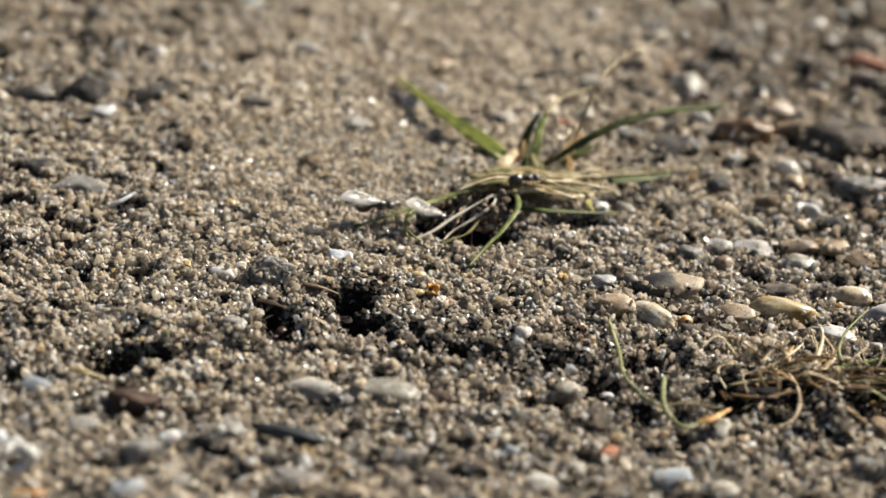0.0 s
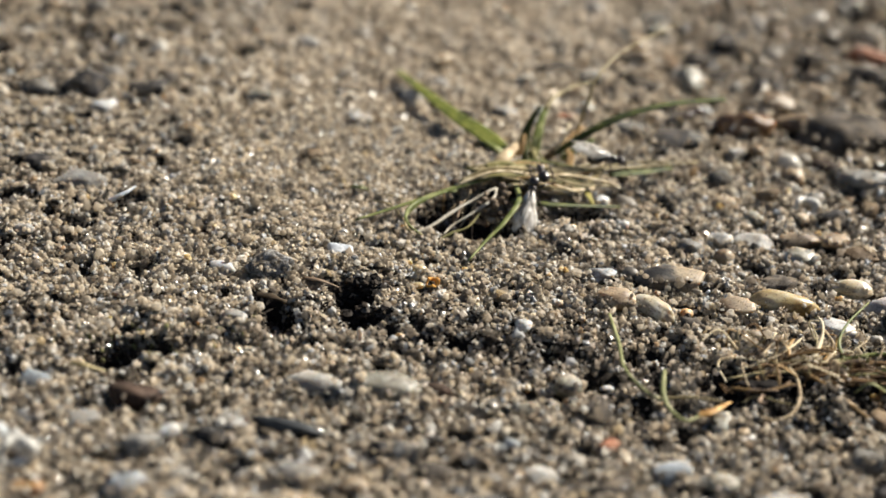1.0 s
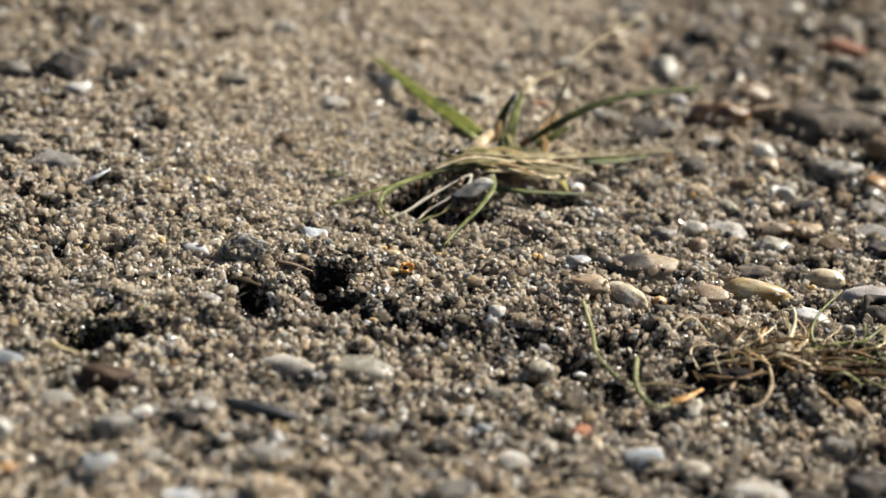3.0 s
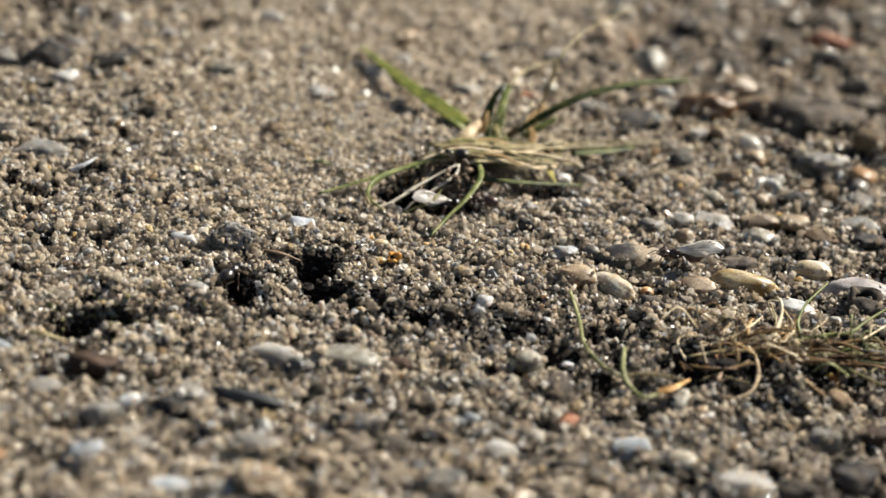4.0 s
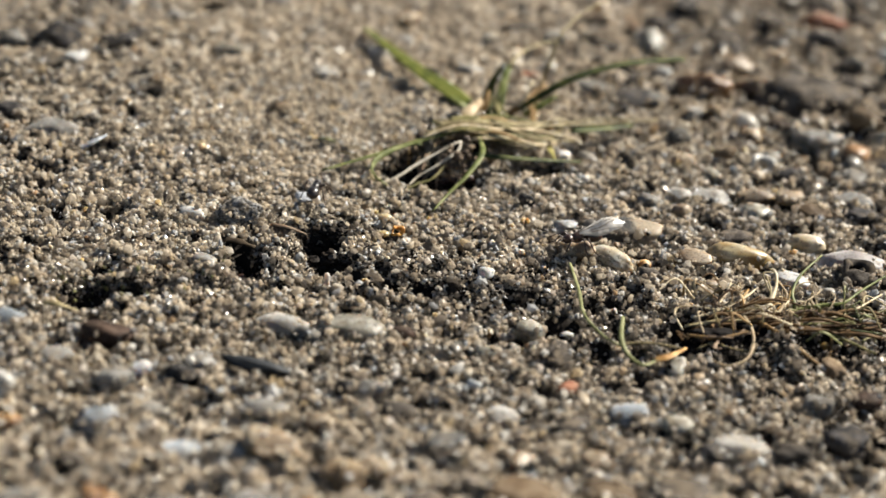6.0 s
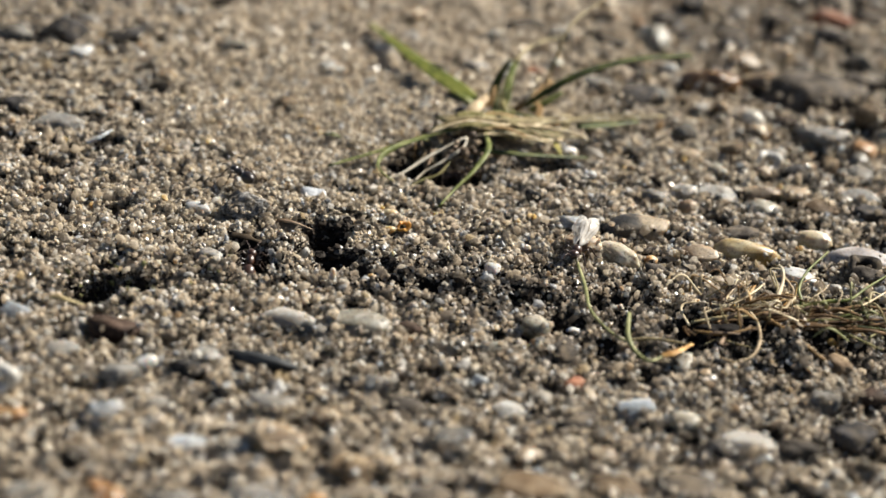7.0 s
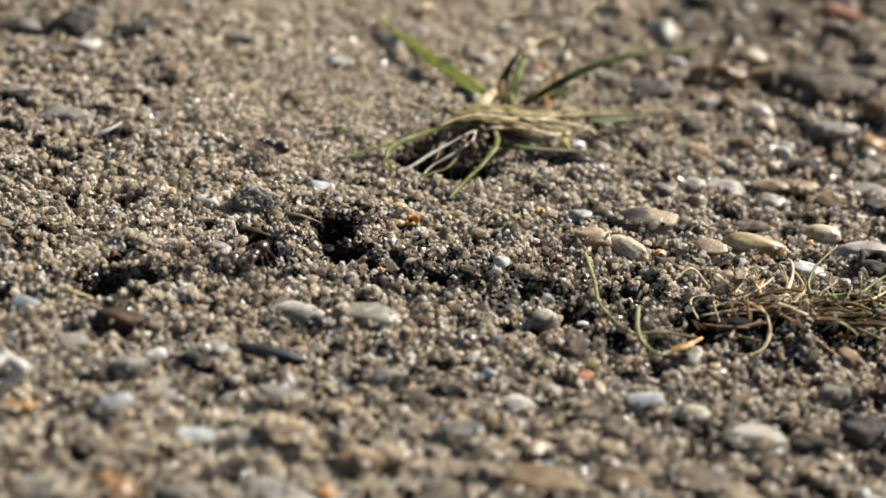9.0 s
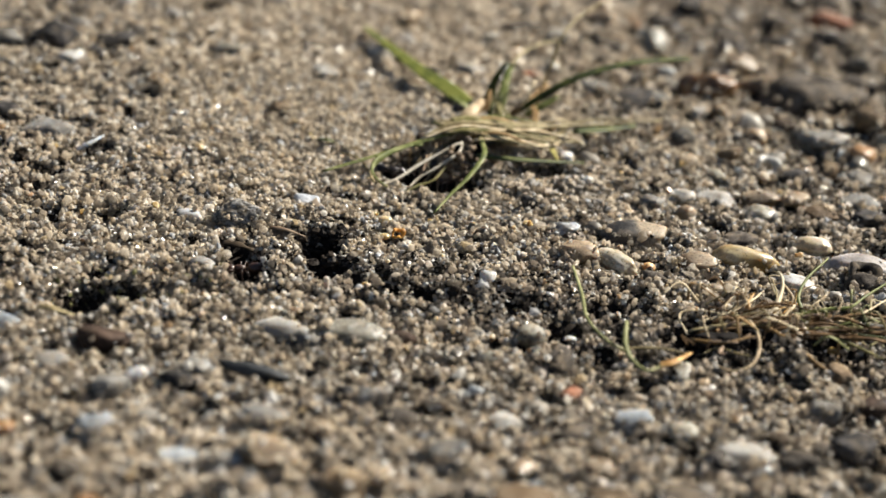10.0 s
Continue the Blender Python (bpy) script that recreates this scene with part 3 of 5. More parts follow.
pebble(-12.1, -36.9, 4.9, 3.1, 0.9, 13, "pale")
pebble(-18.3, -42.7, 3.9, 2.8, 0.7, 8, "blue")
pebble(-14.1, -43.0, 2.8, 2.2, 0.8, 8, "grey")
pebble(-11.2, -42.8, 4.8, 3.8, 1.8, -12, "tan")
pebble(-23.2, -51.4, 3.7, 2.9, 1.1, -4, "amber")
pebble(-4.8, -45.0, 3.8, 3.1, 1.9, -12, "brown")
pebble(-2.4, -43.9, 2.5, 2.0, 1.4, -9, "tan")
pebble(-10.5, -50.7, 6.6, 4.0, 1.2, -8, "pale")
pebble(-7.1, -50.4, 1.9, 1.6, 0.7, 10, "amber")
pebble(-1.6, -20.1, 2.4, 1.9, 0.5, -10, "umber")
pebble(-29.3, -53.1, 3.9, 3.1, 0.9, -6, "grey")
pebble(-14.1, -47.7, 2.7, 2.2, 0.7, -0, "dark")
pebble(10.4, -42.3, 1.6, 1.3, 0.7, 10, "blue")
pebble(7.8, -32.3, 3.6, 2.9, 0.6, 13, "pale")
pebble(18.7, -30.0, 3.7, 2.7, 0.7, 6, "blue")
pebble(28.0, -34.9, 5.0, 4.0, 1.1, -8, "pale")
pebble(25.2, -36.4, 2.7, 2.1, 1.3, 1, "dark")
pebble(32.4, -35.1, 3.7, 2.9, 1.5, 6, "slate")
pebble(37.6, -31.6, 4.1, 3.3, 0.9, -13, "dark")
pebble(13.8, -26.2, 2.2, 1.8, 0.5, 5, "red")
pebble(10.0, -17.2, 2.8, 2.3, 1.5, -4, "olive")
pebble(13.7, -14.3, 1.5, 1.2, 0.7, 3, "white")
pebble(36.2, -1.0, 3.4, 3.0, 1.3, 5, "white")
pebble(43.1, 0.5, 3.8, 3.0, 1.1, 5, "slate")
pebble(9.3, -45.8, 5.9, 4.1, 1.1, 1, "brown")
pebble(16.1, -44.1, 4.1, 3.3, 1.0, 2, "brown")
pebble(3.2, -38.8, 3.3, 2.6, 1.1, -8, "grey")
pebble(-1.3, -34.2, 2.9, 2.3, 0.8, -0, "slate")
pebble(-21.5, -37.5, 2.8, 2.3, 0.7, -10, "grey")
pebble(-7.8, -37.4, 2.8, 2.3, 0.7, -1, "tan")
pebble(35.9, -25.4, 3.0, 2.4, 1.1, 1, "grey")
pebble(22.9, -32.0, 2.9, 2.3, 0.7, 8, "olive")
pebble(1.7, -47.7, 4.9, 3.7, 0.9, -3, "slate")
pebble(22.6, -42.8, 5.5, 4.2, 1.0, -13, "slate")
pebble(-17.8, -51.5, 3.9, 3.2, 1.4, 1, "grey")
pebble(-26.7, -46.6, 3.2, 2.5, 0.8, -8, "slate")
pebble(42.3, -9.9, 2.7, 2.2, 1.0, 7, "grey")
pebble(22.0, -3.8, 2.5, 2.0, 0.6, -3, "slate")
pebble(31.6, 9.1, 4.2, 2.8, 0.7, -3, "slate")
pebble(24.8, 46.2, 3.4, 2.8, 0.7, 11, "grey")
pebble(38.1, 56.0, 4.3, 3.4, 0.8, -3, "tan")
pebble(27.5, 35.2, 2.6, 2.1, 0.9, -4, "grey")
pebble(51.2, 57.9, 5.0, 4.0, 1.0, -4, "slate")
pebble(50.6, 44.4, 4.1, 3.3, 1.5, -1, "brown")
pebble(46.8, 28.0, 3.9, 3.1, 0.7, -11, "grey")
pebble(19.9, 62.8, 4.4, 3.2, 0.8, 1, "slate")
pebble(23.2, 55.5, 2.9, 2.3, 0.5, 12, "brown")
pebble(8.9, 65.9, 4.4, 2.7, 0.8, 2, "slate")
pebble(-17.0, 51.4, 3.5, 2.5, 0.6, 7, "slate")
pebble(2.7, 49.4, 3.5, 2.8, 0.6, 13, "pale")
pebble(-14.7, 42.2, 3.4, 2.7, 0.6, 10, "pale")
pebble(-3.4, 32.7, 2.6, 2.1, 0.5, 7, "pale")
pebble(-33.1, 34.8, 2.6, 2.1, 0.5, 9, "brown")
pebble(-18.8, 30.9, 2.6, 2.1, 0.5, 9, "brown")
pebble(27.1, 74.0, 4.6, 3.3, 0.8, -7, "slate")
pebble(18.7, 72.4, 4.5, 2.7, 0.8, -1, "tan")
pebble(56.6, 83.4, 4.7, 3.7, 0.8, -4, "slate")


def keep_clear(x, y, wide, deep, turn=0.0):
    """No loose grain is laid on this spot."""
    PEBBLES.append((x, y, wide, deep, turn, -60.0, 0.0))


keep_clear(-14.0, -29.1, 8.0, 2.4, -14)
keep_clear(-32.9, -21.4, 3.6, 1.6, -10)
keep_clear(-14.3, -0.9, 4.4, 1.8, -8)
keep_clear(-13.2, 7.2, 2.8, 1.8)
keep_clear(-3.5, 1.2, 1.4, 1.4)
keep_clear(-34.9, -38.6, 3.2, 2.8)
keep_clear(36.2, 27.7, 3.2, 3.0)


def scatter_pebbles():
    """Smaller stones: thick among the coarse patch, sparse on the open sand."""
    rng = random.Random(5)
    tones = ["tan", "pale", "grey", "slate", "olive", "tan", "brown", "brown", "tan", "slate", "umber", "olive"]
    made = 0
    while made < 125:
        x, y = rng.uniform(-66, 66), rng.uniform(-56, 112)
        tone = rng.choice(tones if y < 40 or x < 14 else tones + ["dark", "slate", "dark"])
        tone = "grey" if tone == "pale" and y > 40 else tone
        coarse = rng.random() < (0.28 if -22 < y < 24 else 1.0) if (x > 12 + 0.1 * y and y > -22) or (y < -22 and rng.random() < 0.35) else (y > 45 and rng.random() < 0.35)
        if abs(x) > 42 + (y + 55) * 0.2 or (not coarse and rng.random() < 0.95):
            continue
        if x < 24 and -20 < y < 40:
            continue
        w = rng.uniform(1.0, 2.2) if rng.random() < 0.6 else rng.uniform(2.2, 3.8)
        if y < -26 or (y > 25 and x > 10):
            w *= 1.35
        if any((x - a) ** 2 + (y - b) ** 2 < (0.55 * (w + c)) ** 2 for a, b, c, *_ in PEBBLES) or hollow_depth(np.array(x), np.array(y)) > 0.2:
            continue
        pebble(round(x, 1), round(y, 1), w, w * rng.uniform(0.6, 0.9), w * rng.uniform(0.2, 0.4), rng.uniform(-90, 90), tone)
        made += 1


scatter_pebbles()


def gravel():
    """The remaining small stones, past counting, in one mesh."""
    rng = random.Random(6)
    bm, made = bmesh.new(), 0
    while made < 200:
        x, y = rng.uniform(-66, 66), rng.uniform(-56, 112)
        coarse = rng.random() < (0.3 if -22 < y < 24 else 1.0) if (x > 12 + 0.1 * y and y > -22) or (y < -22 and rng.random() < 0.35) else (y > 45 and rng.random() < 0.3)
        if abs(x) > 42 + (y + 55) * 0.2 or (not coarse and rng.random() < 0.94) or float(hollow_depth(np.array(x), np.array(y))) > 0.2:
            continue
        w = rng.uniform(0.9, 2.0) if abs(y) < 24 else rng.uniform(1.4, 4.2)
        if any((x - a) ** 2 + (y - b) ** 2 < (0.5 * (w + c)) ** 2 for a, b, c, *_ in PEBBLES):
            continue
        one = lump(w, w * rng.uniform(0.6, 0.9), w * 0.7, 700 + made, 0.35, 2, 0.2, 0.0, 0.9)
        bmesh.ops.rotate(one, verts=one.verts, matrix=Euler((rng.uniform(-0.3, 0.3), rng.uniform(-0.3, 0.3), rng.uniform(0, 6))).to_matrix())
        bmesh.ops.translate(one, verts=one.verts, vec=(x, y, float(rise(x, y)) + 0.02 * w))
        me = bpy.data.meshes.new("stone")
        one.to_mesh(me)
        one.free()
        bm.from_mesh(me)
        bpy.data.meshes.remove(me)
        made += 1
    return tagged(part("gravel", bm, GRAVEL), "mixed grey and tan gravel scattered through sand", "gravel", kind="stuff")


gravel()


# ---- grass tuft ----
def thing(name, label, category, x, y, group=""):
    ob = new(name)
    ob.location = (x * MM, y * MM, float(rise(x, y)) * MM)
    return tagged(ob, label, category, group)


def put(name, bm, mat, parent, label=""):
    """A part drawn in the place's own millimetres, hung under its thing."""
    bmesh.ops.translate(bm, verts=bm.verts, vec=-parent.location / MM)
    return part(name, bm, mat, parent, label)


tuft = thing("grass_tuft", "uprooted tuft of grass with green blades, dry straw and bare roots", "grass", 4.0, 28.0)
put("blade", strip([(3.5, 32.7, 1.2), (0.5, 37.4, 1.5), (-3.7, 43.4, 1.6), (-7.8, 51.0, 1.4), (-11.2, 58.0, 1.0)], 2.3, 0.4, 0.3, fold=0.25), BLADE, tuft, "green blade")
put("blade", strip([(3.6, 33.5, 1.0), (1.9, 32.6, 2.2), (0.4, 33.6, 2.6)], 0.98, 0.36, 0.45), LIGHT_GREEN, tuft, "short pale green blade")
put("sheath", strip([(1.8, 29.1, 1.6), (2.6, 30.1, 2.2), (3.3, 31.8, 2.4), (4.0, 34.0, 2.4)], 1.7, 0.9, 0.6), ROOT, tuft, "cream-coloured sheath")
put("blade", strip([(5.9, 32.4, 1.0), (6.2, 34.0, 3.0), (6.5, 36.2, 4.5), (7.0, 38.4, 5.5)], 1.15, 0.25, 0.6, fold=0.2), LIGHT_GREEN, tuft, "withering blade")
put("blade_tip", strip([(7.0, 38.0, 5.5), (7.9, 40.5, 6.0), (9.9, 44.4, 6.0), (12.8, 49.9, 5.0)], 0.5, 0.2, 0.3, 1.0), STRAW, tuft, "dry curled blade tip")
put("blade", strip([(4.9, 32.5, 1.0), (4.8, 34.9, 2.5), (5.3, 36.8, 4.0), (6.3, 37.3, 6.0)], 1.3, 0.30, 0.35, fold=0.2), DARK_GREEN, tuft, "dark green blade")
put("stalk", strip([(8.1, 34.6, 1.0), (8.9, 33.4, 3.5), (9.8, 35.4, 5.0)], 0.45, 0.3, 0.5), PALE_STRAW, tuft, "bleached stalk")
put("stalk", strip([(10.5, 39.9, 1.0), (11.3, 35.0, 7.0), (12.6, 36.4, 11.0), (16.4, 43.8, 12.0), (22.8, 56.5, 11.0)], 0.32, 0.26, 0.4), STRAW, tuft, "long dry stalk")
put("blade", strip([(7.6, 33.7, 1.2), (11.6, 33.6, 4.5), (15.5, 34.9, 6.5), (20.9, 37.5, 7.5), (27.5, 42.1, 7.0)], 1.15, 0.4, 0.65, fold=0.2), DARK_GREEN, tuft, "green blade")
put("blade", strip([(9.1, 35.0, 0.8), (11.0, 35.4, 2.0), (12.7, 36.2, 3.0)], 1.26, 0.30, 0.45), LIGHT_GREEN, tuft)
put("dead_leaf", strip([(9.7, 37.5, 0.5), (10.3, 39.4, 1.5), (11.6, 42.3, 2.0)], 1.5, 0.2, 0.4, fold=0.3), DRY_LEAF, tuft, "brown dead leaf")
put("straw", strip([(-1.6, 24.4, 1.5), (1.0, 23.7, 3.0), (4.2, 24.6, 3.6), (8.5, 25.9, 3.2), (13.3, 29.8, 2.8)], 0.5, 0.35, 0.5), STRAW, tuft)
put("straw", strip([(0.4, 24.6, 1.2), (4.6, 22.6, 3.4), (9.5, 24.5, 3.2), (14.1, 24.9, 2.6), (15.6, 24.9, 2.0)], 0.45, 0.35, 0.5), PALE_STRAW, tuft)
put("straw", strip([(2.1, 26.6, 2.0), (6.4, 23.5, 3.6), (10.7, 23.2, 2.8), (15.2, 26.2, 1.8)], 0.5, 0.3, 0.4), STRAW, tuft)
put("straw", strip([(-0.3, 25.1, 2.0), (3.6, 27.1, 3.0), (7.0, 28.2, 3.0), (12.0, 28.1, 2.6)], 0.42, 0.3, 0.5), LIGHT_GREEN, tuft)
put("straw", strip([(6.5, 24.2, 1.5), (9.6, 23.0, 2.0), (12.7, 24.9, 1.8)], 0.6, 0.4, 0.5), PALE_STRAW, tuft)
put("straw", strip([(5.2, 25.1, 2.0), (10.1, 26.7, 2.6), (16.5, 31.0, 2.6), (22.4, 34.5, 2.0)], 0.35, 0.3, 0.4), STRAW, tuft)
put("straw", strip([(3.7, 23.2, 2.0), (8.6, 24.9, 2.4), (12.3, 27.7, 2.4)], 0.55, 0.4, 0.5), DRY_LEAF, tuft)
put("blade", strip([(14.4, 28.0, 2.2), (17.8, 29.8, 2.0), (21.6, 33.0, 1.6)], 1.12, 0.30, 0.45, fold=0.3), GREEN, tuft, "short green blade")
put("blade", strip([(3.8, 18.9, 2.0), (7.1, 19.3, 1.8), (10.8, 20.6, 1.4), (15.6, 23.2, 0.6)], 0.75, 0.36, 0.45, fold=0.2), GREEN, tuft, "green blade lying on the sand")
put("blade", strip([(4.3, 23.9, 3.4), (1.0, 22.2, 3.0), (-2.3, 20.3, 2.4), (-7.5, 17.1, 1.3), (-12.3, 13.7, 0.6)], 0.7, 0.30, 0.4, fold=0.2), LIGHT_GREEN, tuft, "long yellow-green blade")
put("blade", strip([(-3.1, 19.7, 2.2), (-5.4, 17.7, 1.8), (-6.9, 15.9, 1.0), (-7.1, 14.3, 0.6)], 0.4, 0.30, 0.45), LIGHT_GREEN, tuft)
put("blade", strip([(4.1, 21.3, 3.0), (4.5, 16.4, 3.2), (3.1, 12.6, 2.2), (1.4, 9.9, 1.2), (-0.1, 6.8, 0.4)], 0.6, 0.36, 0.35, fold=0.25), LIGHT_GREEN, tuft, "green blade bent to the ground")
put("root", strip([(-6.0, 12.3, 0.3), (-4.2, 13.7, 0.8), (-2.3, 15.7, 1.6), (-0.3, 17.4, 2.4), (1.4, 18.7, 3.1), (2.1, 19.3, 3.2)], 0.36, 0.28, 0.6, wobble=0.16), WHITE_ROOT, tuft, "pale straight root")
put("root", strip([(2.1, 19.3, 3.2), (1.8, 17.6, 2.7), (-0.2, 15.4, 1.8), (-2.1, 14.0, 0.9), (-3.0, 12.5, 0.4)], 0.32, 0.26, 0.6, wobble=0.16), WHITE_ROOT, tuft, "pale straight root")
put("root", strip([(-3.4, 11.4, 0.3), (-2.0, 12.7, 0.6), (-0.5, 13.7, 1.0), (0.7, 15.7, 1.9)], 0.4, 0.28, 0.4, wobble=0.3), OLIVE, tuft, "ragged pale green stem")
put("straw", strip([(-2.0, 21.1, 2.8), (1.9, 22.9, 4.0), (8.7, 24.9, 3.4), (15.9, 29.4, 2.6), (24.7, 35.6, 1.6)], 0.5, 0.34, 0.4, wobble=0.06), STRAW, tuft, "long arching straw")
put("straw", strip([(-2.3, 20.5, 2.6), (1.9, 22.4, 3.8), (7.5, 23.6, 3.4), (12.9, 27.7, 2.8)], 0.46, 0.3, 0.4), PALE_STRAW, tuft, "bleached arching straw")
put("straw", strip([(-1.1, 21.5, 2.6), (2.5, 22.0, 3.6), (8.2, 23.6, 2.8), (12.1, 25.4, 1.4)], 0.6, 0.3, 0.4), OLIVE, tuft, "withered arching straw")
put("root", strip([(-2.1, 20.0, 2.2), (-4.6, 19.0, 2.0), (-6.7, 16.4, 1.6), (-7.1, 14.3, 1.2), (-6.5, 13.0, 0.8), (-5.2, 11.9, 0.4)], 0.4, 0.22, 0.5), LIGHT_GREEN, tuft, "pale green curled blade")
put("root", strip([(-5.4, 11.8, 0.2), (-6.7, 13.0, 0.4), (-7.4, 14.8, 0.8), (-8.9, 17.1, 1.2), (-10.8, 18.5, 0.9)], 0.26, 0.22, 0.5), STRAW, tuft, "thin curled root")
put("yellow_leaf", strip([(11.8, 24.4, 1.6), (12.2, 22.6, 1.6), (12.8, 21.4, 1.0)], 0.7, 0.2, 0.4, fold=0.3), YELLOW, tuft, "yellow leaf scrap")
rng = random.Random(8)
for n in range(19):  # straws combed one way over the crown, arching down to the sand
    p0 = Vector((rng.uniform(-1.5, 6.5), rng.uniform(20.6, 25.5), rng.uniform(2.6, 3.9)))
    g, reach = radians(rng.gauss(17, 13)), rng.uniform(5, 12)
    p2 = p0 + Vector((math.cos(g) * reach, math.sin(g) * reach, -rng.uniform(0.6, 2.2)))
    p1 = (p0 + p2) / 2 + Vector((rng.uniform(-0.4, 0.4), rng.uniform(-0.7, 0.7), rng.uniform(0.1, 1.0)))
    mat = rng.choice([STRAW, STRAW, OLIVE, OLIVE, DRY_LEAF, PALE_STRAW])
    put("straw", strip([p0, p1, p2], rng.uniform(0.25, 0.6), 0.24, 0.3, wobble=0.1), mat, tuft)
for n in range(11):  # broad withered leaves matted over the hollow
    p0 = Vector((rng.uniform(-1, 6), rng.uniform(21.5, 26), rng.uniform(2.0, 3.4)))
    g, reach = radians(rng.gauss(14, 14)), rng.uniform(5, 10)
    p2 = p0 + Vector((math.cos(g) * reach, math.sin(g) * reach, rng.uniform(-2.0, -0.6)))
    p1 = (p0 + p2) / 2 + Vector((0, rng.uniform(-0.6, 0.6), rng.uniform(0.3, 0.9)))
    put("leaf", strip([p0, p1, p2], rng.uniform(0.5, 1.0), 0.16, 0.3, 0.6, fold=0.25, wobble=0.08), rng.choice([OLIVE, OLIVE, STRAW, DRY_LEAF]), tuft)
for n in range(7):  # withered stubs round the root of the blades
    p0 = Vector((rng.uniform(3, 12), rng.uniform(26, 33), rng.uniform(0.6, 1.4)))
    p2 = p0 + Vector((rng.uniform(-2, 4), rng.uniform(0.5, 5), rng.uniform(0.2, 2.4)))
    put("stub", strip([p0, (p0 + p2) / 2 + Vector((0.3, 0, 0.4)), p2], rng.uniform(0.5, 1.0), 0.2, 0.35, fold=0.3), rng.choice([OLIVE, DRY_LEAF, STRAW]), tuft)
for n in range(12):  # rootlets hanging into the hollow
    x = rng.uniform(-4, 4)
    p0 = Vector((x, rng.uniform(19, 24), rng.uniform(1.0, 2.6)))
    p2 = p0 + Vector((rng.uniform(-3, 1), rng.uniform(-5, -1.5), -rng.uniform(2, 4)))
    p1 = (p0 + p2) / 2 + Vector((rng.uniform(-0.8, 0.8), -0.6, 0.5))
    put("root", strip([p0, p1, p2], rng.uniform(0.14, 0.24), 0.16, 0.4, wobble=0.15), rng.choice([ROOT, DRY_LEAF, BARK]), tuft)
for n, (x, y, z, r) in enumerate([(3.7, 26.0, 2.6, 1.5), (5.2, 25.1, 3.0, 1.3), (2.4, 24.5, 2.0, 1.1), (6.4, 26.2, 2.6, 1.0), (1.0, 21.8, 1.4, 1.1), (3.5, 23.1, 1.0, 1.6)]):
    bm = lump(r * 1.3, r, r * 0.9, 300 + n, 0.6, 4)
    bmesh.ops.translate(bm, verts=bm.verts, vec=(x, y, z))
    put("soil_clump", bm, SOIL_AND_SHADE, tuft, "dark root soil")

ball = bmesh.new()
for n in range(46):  # crumbs of soil still held by the roots
    crumb = lump(1, 0.9, 0.8, 360 + n, 0.5, 2)
    s = rng.uniform(0.5, 1.3)
    bmesh.ops.scale(crumb, vec=(s, s, s), verts=crumb.verts)
    bmesh.ops.translate(crumb, verts=crumb.verts, vec=(rng.gauss(1.5, 1.9), rng.gauss(23.5, 1.6), rng.uniform(0.2, 2.6)))
    me = bpy.data.meshes.new("crumb")
    crumb.to_mesh(me)
    crumb.free()
    ball.from_mesh(me)
    bpy.data.meshes.remove(me)
for n in range(40):
    crumb = lump(1, 0.9, 0.8, 420 + n, 0.5, 2)
    s = rng.uniform(0.4, 1.0)
    bmesh.ops.scale(crumb, vec=(s, s, s), verts=crumb.verts)
    x, y = 1.8, 17.6
    bmesh.ops.translate(crumb, verts=crumb.verts, vec=(x + rng.gauss(0, 1.1), y + rng.gauss(0, 0.6), 1.5 + rng.gauss(0, 1.0)))
    me = bpy.data.meshes.new("crumb")
    crumb.to_mesh(me)
    crumb.free()
    ball.from_mesh(me)
    bpy.data.meshes.remove(me)
put("root_ball", ball, ROOT_SOIL, tuft, "brown crumbs of soil held by roots")

